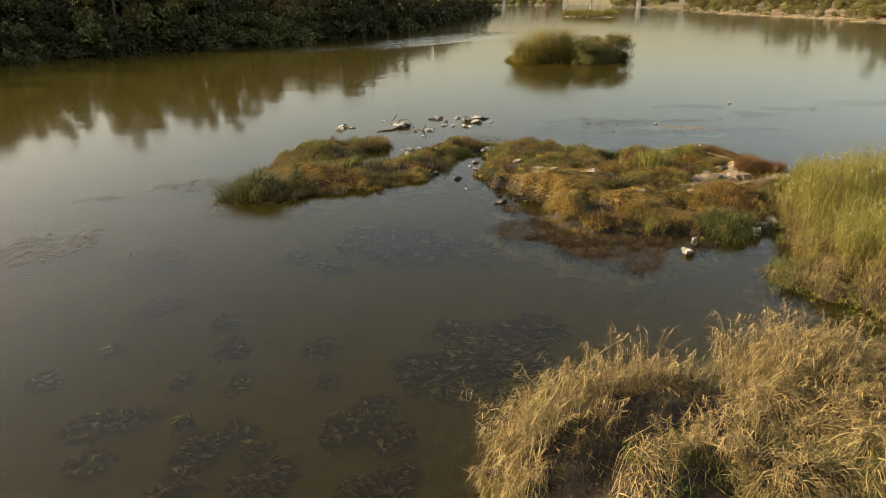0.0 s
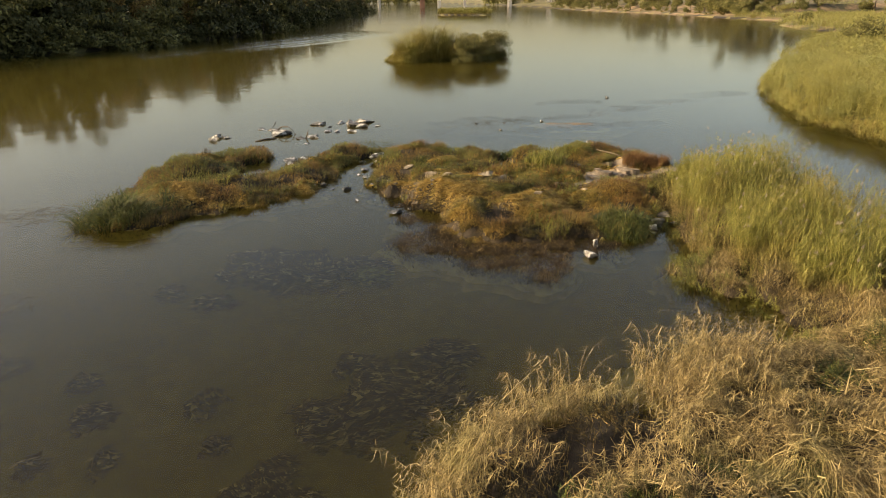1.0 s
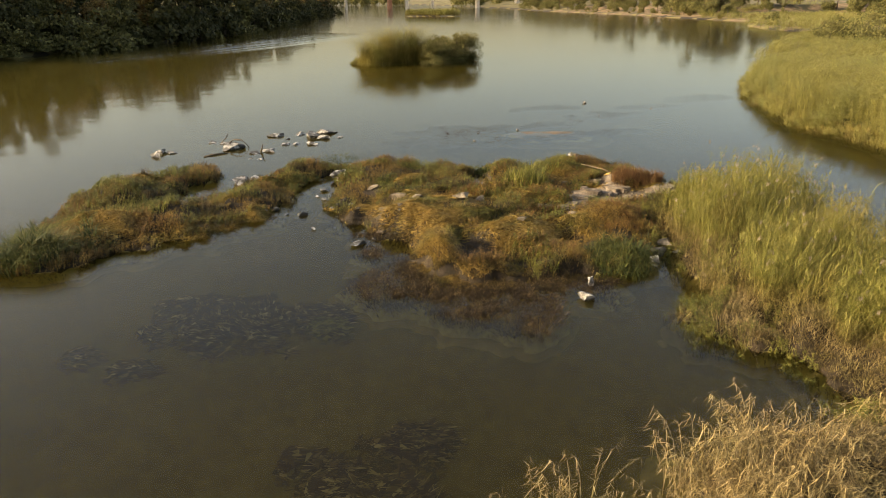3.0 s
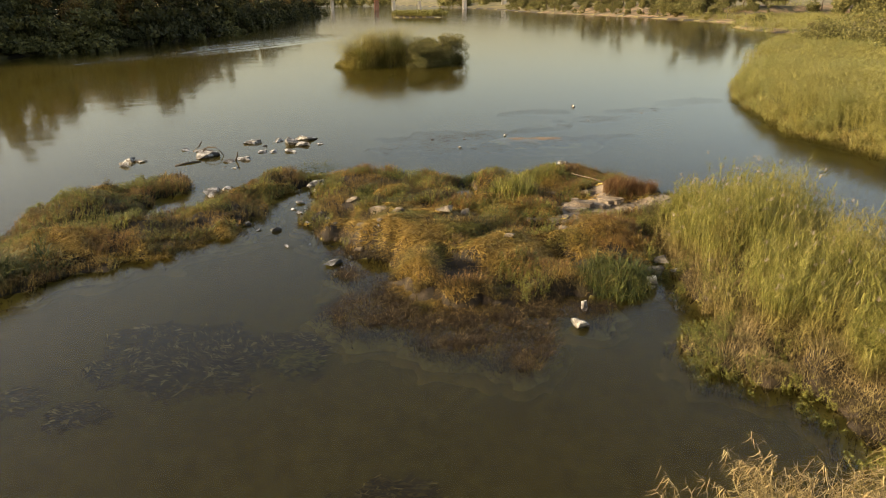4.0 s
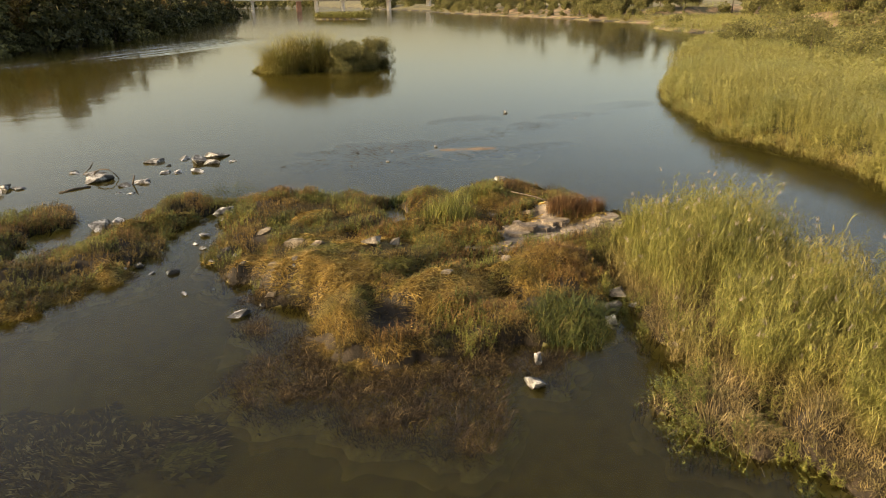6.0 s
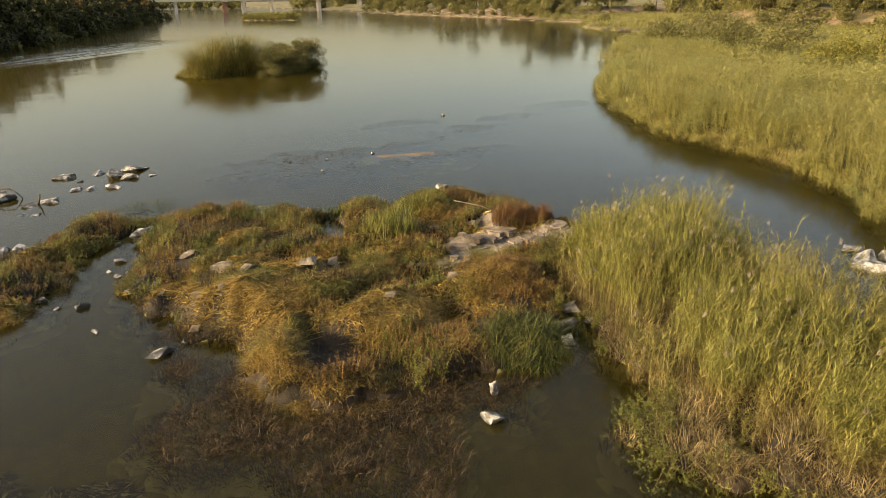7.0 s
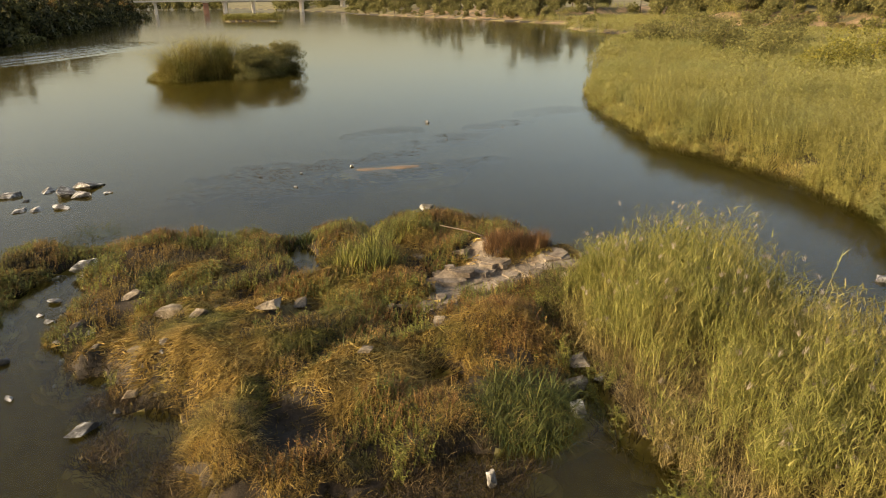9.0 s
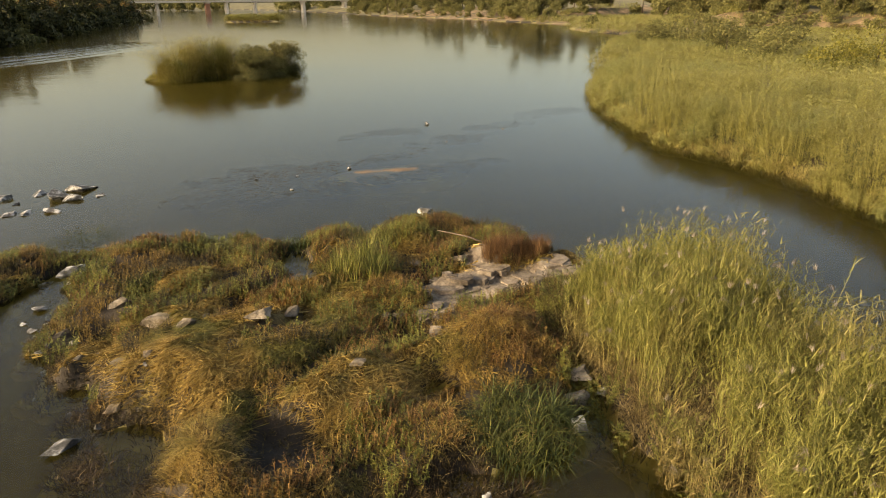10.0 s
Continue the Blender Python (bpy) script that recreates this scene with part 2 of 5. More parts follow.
def solid(name, stops, scale, rough=0.85, bump=0.3, bump_scale=None, detail=6.0, own=True):
    """Stone, soil, bark, concrete: two scales of noise in colour and relief."""
    m, nt, nodes, links = material(name)
    n = noise_node(nodes, links, scale, detail, 0.6)
    r = ramp(nodes, stops)
    links.new(n.outputs[0], r.inputs[0])
    n2 = noise_node(nodes, links, scale * 7, 4.0, 0.65)
    tone = ramp(nodes, [(0.3, (0.62, 0.62, 0.62)), (0.7, (1.18, 1.18, 1.18))])
    links.new(n2.outputs[0], tone.inputs[0])
    col = mixed(nodes, links, 1.0, r.outputs[0], tone.outputs[0], "MULTIPLY")
    if own:
        info = nodes.new("ShaderNodeObjectInfo")
        shade = ramp(nodes, [(0.0, (0.75, 0.75, 0.75)), (1.0, (1.15, 1.13, 1.1))])
        links.new(info.outputs["Random"], shade.inputs[0])
        col = mixed(nodes, links, 1.0, col, shade.outputs[0], "MULTIPLY")
    p = nodes.new("ShaderNodeBsdfPrincipled")
    p.inputs["Roughness"].default_value = rough
    links.new(col, p.inputs["Base Color"])
    b = nodes.new("ShaderNodeBump")
    b.inputs["Strength"].default_value, b.inputs["Distance"].default_value = bump, 0.05
    nb = noise_node(nodes, links, bump_scale or scale * 4, 6.0, 0.65)
    links.new(nb.outputs[0], b.inputs["Height"])
    links.new(b.outputs[0], p.inputs["Normal"])
    out = nodes.new("ShaderNodeOutputMaterial")
    links.new(p.outputs[0], out.inputs[0])
    return m


def water_material():
    m, nt, nodes, links = material("river_water")
    murk = nodes.new("ShaderNodeBsdfDiffuse")
    n = noise_node(nodes, links, 0.12, 3.0)
    r = ramp(nodes, [(0.3, (0.175, 0.142, 0.030)), (0.7, (0.205, 0.166, 0.036))])
    links.new(n.outputs[0], r.inputs[0])
    links.new(r.outputs[0], murk.inputs[0])
    clear = nodes.new("ShaderNodeBsdfTransparent")
    clear.inputs[0].default_value = (0.95, 0.90, 0.66, 1)
    body = nodes.new("ShaderNodeMixShader")
    # the main channel carries more silt than the weedy shallows
    at = nodes.new("ShaderNodeVectorMath")
    at.operation = "DOT_PRODUCT"
    at.inputs[1].default_value = (-1.2, 1.0, 0)
    where_geo = nodes.new("ShaderNodeNewGeometry")
    links.new(where_geo.outputs["Position"], at.inputs[0])
    load = nodes.new("ShaderNodeMapRange")
    load.inputs["From Min"].default_value, load.inputs["From Max"].default_value = 22.0, 75.0
    load.inputs["To Min"].default_value, load.inputs["To Max"].default_value = 0.965, 0.76
    links.new(at.outputs["Value"], load.inputs["Value"])
    links.new(load.outputs[0], body.inputs[0])
    links.new(murk.outputs[0], body.inputs[1])
    links.new(clear.outputs[0], body.inputs[2])
    gloss = nodes.new("ShaderNodeBsdfGlossy")
    gloss.inputs["Roughness"].default_value = 0.075
    # ripples: long soft swell, finer where the current runs
    swell = noise_node(nodes, links, 0.35, 2.0, 0.5, (0.5, 1.0, 1.0))
    fine = noise_node(nodes, links, 1.6, 3.0, 0.55, (0.6, 1.0, 1.0))
    where = noise_node(nodes, links, 0.035, 2.0)
    edge = ramp(nodes, [(0.42, (0.12, 0.12, 0.12)), (0.68, (1, 1, 1))])
    links.new(where.outputs[0], edge.inputs[0])
    mul = nodes.new("ShaderNodeMath")
    mul.operation = "MULTIPLY"
    links.new(fine.outputs[0], mul.inputs[0])
    links.new(edge.outputs[0], mul.inputs[1])
    b1 = nodes.new("ShaderNodeBump")
    b1.inputs["Strength"].default_value, b1.inputs["Distance"].default_value = 0.30, 0.05
    links.new(swell.outputs[0], b1.inputs["Height"])
    b2 = nodes.new("ShaderNodeBump")
    b2.inputs["Strength"].default_value, b2.inputs["Distance"].default_value = 0.35, 0.03
    links.new(mul.outputs[0], b2.inputs["Height"])
    links.new(b1.outputs[0], b2.inputs["Normal"])
    # riffles where the current runs along the wooded bank
    geo = nodes.new("ShaderNodeNewGeometry")

    def dot(v):
        d = nodes.new("ShaderNodeVectorMath")
        d.operation = "DOT_PRODUCT"
        d.inputs[1].default_value = v
        links.new(geo.outputs["Position"], d.inputs[0])
        return d.outputs["Value"]

    def math2(op, a, b):
        q = nodes.new("ShaderNodeMath")
        q.operation = op
        for sock, val in zip(q.inputs, (a, b)):
            if isinstance(val, (int, float)):
                sock.default_value = val
            else:
                links.new(val, sock)
        return q.outputs[0]

    along, across = dot((0.555, 0.832, 0)), dot((0.832, -0.555, 0))
    off = math2("ABSOLUTE", math2("ADD", across, 74.5), 0)
    band = nodes.new("ShaderNodeMapRange")
    band.inputs["From Min"].default_value, band.inputs["From Max"].default_value = 11.0, 2.0
    links.new(off, band.inputs["Value"])
    reach = nodes.new("ShaderNodeMapRange")
    reach.inputs["From Min"].default_value, reach.inputs["From Max"].default_value = 58.0, 80.0
    links.new(along, reach.inputs["Value"])
    fade = nodes.new("ShaderNodeMapRange")
    fade.inputs["From Min"].default_value, fade.inputs["From Max"].default_value = 138.0, 112.0
    links.new(along, fade.inputs["Value"])
    vec = nodes.new("ShaderNodeCombineXYZ")
    links.new(math2("MULTIPLY", along, 0.045), vec.inputs[0])
    links.new(math2("MULTIPLY", across, 0.55), vec.inputs[1])
    streak = nodes.new("ShaderNodeTexNoise")
    streak.inputs["Scale"].default_value, streak.inputs["Detail"].default_value = 1.0, 3.0
    links.new(vec.outputs[0], streak.inputs["Vector"])
    b3 = nodes.new("ShaderNodeBump")
    b3.inputs["Strength"].default_value, b3.inputs["Distance"].default_value = 0.9, 0.7
    links.new(math2("MULTIPLY", streak.outputs[0], math2("MULTIPLY", band.outputs[0], math2("MULTIPLY", reach.outputs[0], fade.outputs[0]))), b3.inputs["Height"])
    links.new(b2.outputs[0], b3.inputs["Normal"])
    b2 = b3
    links.new(b2.outputs[0], gloss.inputs["Normal"])
    fr = nodes.new("ShaderNodeFresnel")
    fr.inputs[0].default_value = 1.33
    links.new(b2.outputs[0], fr.inputs["Normal"])
    top = nodes.new("ShaderNodeMixShader")
    links.new(fr.outputs[0], top.inputs[0])
    links.new(body.outputs[0], top.inputs[1])
    links.new(gloss.outputs[0], top.inputs[2])
    out = nodes.new("ShaderNodeOutputMaterial")
    links.new(top.outputs[0], out.inputs[0])
    return m


def silt_material():
    m, nt, nodes, links = material("suspended_silt")
    murk = nodes.new("ShaderNodeBsdfDiffuse")
    n = noise_node(nodes, links, 0.3, 3.0)
    r = ramp(nodes, [(0.3, (0.120, 0.093, 0.015)), (0.7, (0.147, 0.115, 0.019))])
    links.new(n.outputs[0], r.inputs[0])
    links.new(r.outputs[0], murk.inputs[0])
    clear = nodes.new("ShaderNodeBsdfTransparent")
    clear.inputs[0].default_value = (0.97, 0.95, 0.86, 1)
    mix = nodes.new("ShaderNodeMixShader")
    mix.inputs[0].default_value = 0.72
    links.new(murk.outputs[0], mix.inputs[1])
    links.new(clear.outputs[0], mix.inputs[2])
    out = nodes.new("ShaderNodeOutputMaterial")
    links.new(mix.outputs[0], out.inputs[0])
    return m


WATER = water_material()
SILT = silt_material()
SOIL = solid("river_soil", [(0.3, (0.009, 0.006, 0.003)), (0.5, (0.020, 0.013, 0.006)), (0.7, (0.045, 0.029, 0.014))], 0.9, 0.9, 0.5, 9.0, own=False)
BED = solid("silty_bed", [(0.3, (0.20, 0.165, 0.055)), (0.7, (0.26, 0.215, 0.080))], 0.5, 0.95, 0.3, 3.0, own=False)
LITTER = solid("straw_litter", [(0.32, (0.045, 0.028, 0.010)), (0.5, (0.13, 0.085, 0.028)), (0.7, (0.24, 0.165, 0.060))], 2.2, 0.95, 0.8, 24.0, own=False)
MEADOW = solid("meadow_soil", [(0.35, (0.055, 0.055, 0.022)), (0.5, (0.12, 0.105, 0.045)), (0.65, (0.20, 0.165, 0.075))], 0.15, 0.95, 0.8, 1.5, own=False)
BLUFF = solid("dry_earth", [(0.42, (0.060, 0.058, 0.022)), (0.53, (0.17, 0.115, 0.060)), (0.66, (0.30, 0.205, 0.125))], 0.22, 0.95, 0.8, 1.5, own=False)
STONE = solid("pale_stone", [(0.38, (0.030, 0.030, 0.029)), (0.48, (0.115, 0.113, 0.108)), (0.60, (0.42, 0.42, 0.41))], 3.4, 0.8, 0.8)
GREY = solid("grey_stone", [(0.36, (0.035, 0.032, 0.027)), (0.5, (0.12, 0.110, 0.095)), (0.68, (0.27, 0.25, 0.225))], 4.0, 0.8, 0.8)
TAN_STONE = solid("tan_stone", [(0.36, (0.070, 0.052, 0.034)), (0.5, (0.17, 0.138, 0.100)), (0.66, (0.34, 0.29, 0.225))], 3.2, 0.9, 0.8)
WET_SAND = solid("wet_sand", [(0.3, (0.12, 0.080, 0.045)), (0.7, (0.20, 0.135, 0.080))], 1.5, 0.6, 0.3, 8.0, own=False)
SLAB = solid("pink_slab_stone", [(0.34, (0.070, 0.052, 0.036)), (0.48, (0.16, 0.128, 0.096)), (0.68, (0.28, 0.237, 0.188))], 2.6, 0.9, 0.8, 9.0)
BARK = solid("bark", [(0.3, (0.06, 0.045, 0.03)), (0.7, (0.15, 0.12, 0.09))], 2.0, 0.9, 0.6)
CONCRETE = solid("concrete", [(0.3, (0.46, 0.44, 0.41)), (0.7, (0.60, 0.58, 0.55))], 0.3, 0.8, 0.1)
RUST = solid("red_brown_pier", [(0.3, (0.26, 0.12, 0.08)), (0.7, (0.36, 0.18, 0.12))], 0.3, 0.8, 0.1)

OCHRE = [(0.0, (0.115, 0.070, 0.019)), (0.4, (0.22, 0.140, 0.036)), (0.8, (0.34, 0.228, 0.066)), (1.0, (0.45, 0.33, 0.12))]
OLIVE = [(0.0, (0.045, 0.045, 0.011)), (0.5, (0.105, 0.100, 0.024)), (1.0, (0.20, 0.172, 0.044))]
RUSSET = [(0.0, (0.070, 0.035, 0.012)), (0.5, (0.145, 0.074, 0.023)), (1.0, (0.24, 0.136, 0.045))]
DARK_GREEN = [(0.0, (0.018, 0.030, 0.010)), (0.6, (0.048, 0.064, 0.016)), (1.0, (0.12, 0.125, 0.032))]
DEAD = [(0.0, (0.014, 0.009, 0.004)), (0.6, (0.034, 0.022, 0.009)), (0.9, (0.085, 0.056, 0.023)), (1.0, (0.25, 0.18, 0.085))]

GRASS = plant("ochre_grass", OCHRE, OLIVE, 0.55, 0.14)
WEEDS = plant("ochre_weeds", [(0.0, (0.055, 0.034, 0.010)), (0.5, (0.130, 0.080, 0.021)), (1.0, (0.27, 0.178, 0.050))], OLIVE, 0.7, 0.12)
# near-black withered stems; in the hollows the dark colour also stands for shade
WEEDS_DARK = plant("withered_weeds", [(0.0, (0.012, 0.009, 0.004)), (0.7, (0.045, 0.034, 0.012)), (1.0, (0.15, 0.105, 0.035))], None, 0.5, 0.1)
GRASS_RED = plant("russet_grass", RUSSET, OCHRE, 0.8, 0.12)
GRASS_GREEN = plant("olive_grass", [(0.0, (0.040, 0.048, 0.011)), (0.5, (0.095, 0.104, 0.024)), (1.0, (0.19, 0.185, 0.048))], [(0.0, (0.09, 0.095, 0.020)), (0.5, (0.19, 0.185, 0.042)), (1.0, (0.31, 0.285, 0.08))], 0.9, 0.15)
RUST_WEED = plant("rusty_weed", [(0.0, (0.050, 0.024, 0.011)), (0.5, (0.105, 0.052, 0.021)), (1.0, (0.19, 0.105, 0.045))], None, 0.8, 0.15)
RUSH = plant("dark_rush", DARK_GREEN, [(0.0, (0.030, 0.036, 0.010)), (0.6, (0.070, 0.078, 0.019)), (1.0, (0.15, 0.145, 0.038))], 0.8, 0.14)
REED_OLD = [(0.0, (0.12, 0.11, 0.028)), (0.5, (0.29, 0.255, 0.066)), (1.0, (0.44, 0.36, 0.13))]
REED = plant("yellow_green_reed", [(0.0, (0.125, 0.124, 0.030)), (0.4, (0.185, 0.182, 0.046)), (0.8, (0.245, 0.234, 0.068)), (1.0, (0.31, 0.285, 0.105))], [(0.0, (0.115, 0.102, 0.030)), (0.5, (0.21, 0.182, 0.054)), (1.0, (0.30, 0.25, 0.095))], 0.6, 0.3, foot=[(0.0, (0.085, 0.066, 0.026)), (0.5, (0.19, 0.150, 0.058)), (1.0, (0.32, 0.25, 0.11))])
ISLET = plant("islet_reed", [(0.0, (0.10, 0.084, 0.024)), (0.5, (0.22, 0.190, 0.050)), (1.0, (0.36, 0.31, 0.10))], [(0.0, (0.10, 0.104, 0.026)), (0.5, (0.21, 0.205, 0.050)), (1.0, (0.33, 0.30, 0.09))], 0.5, 0.15)
REED_FAR = plant("bank_reed", [(0.0, (0.155, 0.145, 0.042)), (0.5, (0.24, 0.226, 0.068)), (1.0, (0.33, 0.305, 0.110))], [(0.0, (0.14, 0.152, 0.050)), (0.5, (0.215, 0.226, 0.080)), (1.0, (0.30, 0.298, 0.118))], 0.22, 0.24)
REED_SKIRT = plant("bank_foot_straw", [(0.0, (0.10, 0.078, 0.026)), (0.5, (0.24, 0.195, 0.066)), (1.0, (0.38, 0.31, 0.12))], REED_OLD, 0.6, 0.15)
DRY_REED = plant("dry_reed", [(0.0, (0.080, 0.057, 0.023)), (0.5, (0.205, 0.150, 0.066)), (1.0, (0.37, 0.29, 0.145))], [(0.0, (0.074, 0.064, 0.025)), (0.5, (0.195, 0.158, 0.063)), (1.0, (0.36, 0.295, 0.14))], 0.9, 0.18)
PLUME = plant("reed_plume", [(0.0, (0.20, 0.16, 0.11)), (1.0, (0.38, 0.33, 0.25))])
STALK = plant("dead_stalks", DEAD, None, 0.5, 0.15)
WEED = plant("water_weed", [(0.0, (0.018, 0.012, 0.006)), (0.5, (0.050, 0.034, 0.014)), (0.8, (0.13, 0.095, 0.040)), (1.0, (0.32, 0.255, 0.13))], None, 0.5, 0.1)
WEED_GREEN = plant("green_water_weed", [(0.0, (0.05, 0.050, 0.012)), (0.6, (0.13, 0.120, 0.03)), (1.0, (0.26, 0.23, 0.07))], None, 0.5, 0.1)
MAT = plant("dark_floating_weed", [(0.0, (0.022, 0.021, 0.015)), (0.7, (0.050, 0.047, 0.034)), (1.0, (0.11, 0.10, 0.07))], None, 0.5, 0.1)
LEAF = plant("dark_tree_leaves", [(0.0, (0.024, 0.027, 0.010)), (0.6, (0.046, 0.048, 0.016)), (1.0, (0.092, 0.086, 0.030))], None, 0.2, 0.10)
LEAF_OLIVE = plant("olive_tree_leaves", [(0.0, (0.050, 0.052, 0.018)), (0.6, (0.10, 0.098, 0.032)), (1.0, (0.18, 0.162, 0.058))], None, 0.2, 0.18)
LEAF_AUTUMN = plant("autumn_tree_leaves", [(0.0, (0.075, 0.046, 0.015)), (0.6, (0.16, 0.104, 0.030)), (1.0, (0.26, 0.175, 0.055))], None, 0.2, 0.16)
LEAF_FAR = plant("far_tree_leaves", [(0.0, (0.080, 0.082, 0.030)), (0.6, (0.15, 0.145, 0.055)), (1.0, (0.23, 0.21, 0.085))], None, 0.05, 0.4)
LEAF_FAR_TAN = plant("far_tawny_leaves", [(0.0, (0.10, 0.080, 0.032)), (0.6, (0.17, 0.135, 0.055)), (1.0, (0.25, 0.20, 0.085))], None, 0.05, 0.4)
LEAF_BUSH = plant("tan_bush_leaves", [(0.0, (0.075, 0.072, 0.022)), (0.6, (0.14, 0.128, 0.042)), (1.0, (0.23, 0.195, 0.075))], None, 0.2, 0.2)
LEAF_YELLOW = plant("yellow_bush_leaves", [(0.0, (0.07, 0.068, 0.014)), (0.6, (0.15, 0.14, 0.028)), (1.0, (0.26, 0.225, 0.05))], None, 0.2, 0.3)

# ---- ground and water ----
def graded(lo, hi, step, far_lo, far_hi, grow=1.13):
    mid = list(np.arange(lo, hi, step))
    up, s = [hi], step
    while up[-1] < far_hi:
        s *= grow
        up.append(up[-1] + s)
    down, s = [lo - step], step
    while down[-1] > far_lo:
        s *= grow
        down.append(down[-1] - s)
    return np.array(down[::-1] + mid + up)


def make_ground():
    gx, gy = graded(-9.6, 17, 0.19, -2500, 2500, 1.06), graded(8, 36, 0.19, -600, 3500, 1.055)
    X, Y = np.meshgrid(gx, gy)
    Z = height(X, Y)
    verts = np.stack([X, Y, Z], -1).reshape(-1, 3)
    nx, ny = len(gx), len(gy)
    i = (np.arange(ny - 1)[:, None] * nx + np.arange(nx - 1)[None]).ravel()
    tris = np.concatenate([np.stack([i, i + 1, i + nx + 1], -1), np.stack([i, i + nx + 1, i + nx], -1)])
    mesh = tri_mesh("ground", verts, tris)
    mesh.shade_smooth()
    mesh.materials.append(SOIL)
    mesh.materials.append(BLUFF)
    mesh.materials.append(BED)
    mesh.materials.append(SLAB)
    mesh.materials.append(MEADOW)
    mesh.materials.append(LITTER)
    mesh.materials.append(WET_SAND)
    c = verts[tris].mean(1)
    dry = ((c[:, 0] > 96) & (c[:, 2] > np.where(c[:, 1] > 118, 0.1, 1.0)) & (c[:, 2] < 3.6) & (c[:, 1] < 330))
    kind = dry.astype(np.int32)
    kind[(c[:, 2] < -0.03) & ~dry] = 2
    # straw litter, but the tussock's hollow keeps dark soil to deepen its shade
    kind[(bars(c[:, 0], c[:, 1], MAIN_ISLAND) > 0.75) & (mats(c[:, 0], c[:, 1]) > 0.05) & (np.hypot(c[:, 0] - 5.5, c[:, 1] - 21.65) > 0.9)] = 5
    kind[bars(c[:, 0], c[:, 1], BARE[:3], 0.2, 0.6) > 0] = 3
    kind[(c[:, 0] > 12.9) & (c[:, 0] < 16.5) & (abs(c[:, 1] - 38.6) < 1.2) & (c[:, 2] > -0.2)] = 6
    kind[(c[:, 2] > 0.3) & ~dry & ((c[:, 1] > 60) | (c[:, 0] > 40) | (c[:, 0] < -30))] = 4
    mesh.polygons.foreach_set("material_index", kind)
    return tagged(new("ground", mesh), "brown silty river bed rising to low islands and banks", "ground", kind="structure")


make_ground()
bm = bmesh.new()
bmesh.ops.create_grid(bm, x_segments=1, y_segments=1, size=3000)
bmesh.ops.translate(bm, verts=bm.verts, vec=(0, 1200, 0))
water = tagged(part("water", bm, WATER), "calm murky olive-brown river water mirroring a pale sky", "water", kind="structure")
for deep in (0.26, 0.40, 0.56):
    bm = bmesh.new()
    bmesh.ops.create_grid(bm, x_segments=1, y_segments=1, size=300)
    bmesh.ops.translate(bm, verts=bm.verts, vec=(0, 150, -deep))
    part("silt_layer", bm, SILT, water, "brown silt hanging in the water")


# ---- grass and reeds ----
def stuff(name, pieces, mat, label, category):
    v, t = merged(pieces)
    return tagged(finish(name, tri_mesh(name, v, t), mat), label, category, kind="stuff")


def tufts(x, y, blades, tall, spread, width, lean=0.5, droop=0.35, segs=3, tilt=None, sink=0.03, hug=False):
    """Tufts of grass at the places x, y: blades that fan out from each middle."""
    n = len(x)
    tall = np.broadcast_to(np.asarray(tall, float), (n,))
    k = np.repeat(np.arange(n), blades)
    az = rng.uniform(0, 2 * np.pi, len(k))
    r = spread * np.sqrt(rng.uniform(0, 1, len(k)))
    bx, by = x[k] + r * np.cos(az), y[k] + r * np.sin(az)
    base = on_ground(bx, by, sink)
    h = tall[k] * rng.uniform(0.55, 1.15, len(k))
    if tilt is not None:
        az = np.where(rng.uniform(0, 1, len(k)) < 0.6, tilt[k] + rng.normal(0, 0.5, len(k)), az)
    v, t = ribbons(base, az, h, h * lean * rng.uniform(0.4, 1.4, len(k)), width * rng.uniform(0.7, 1.3, len(k)), segs, droop * rng.uniform(0.5, 1.5, len(k)))
    if hug:                                 # lying blades follow the ground
        v[:, 2] = np.maximum(v[:, 2], height(v[:, 0], v[:, 1]) + rng.uniform(-0.01, 0.05, len(v)))
    return v, t


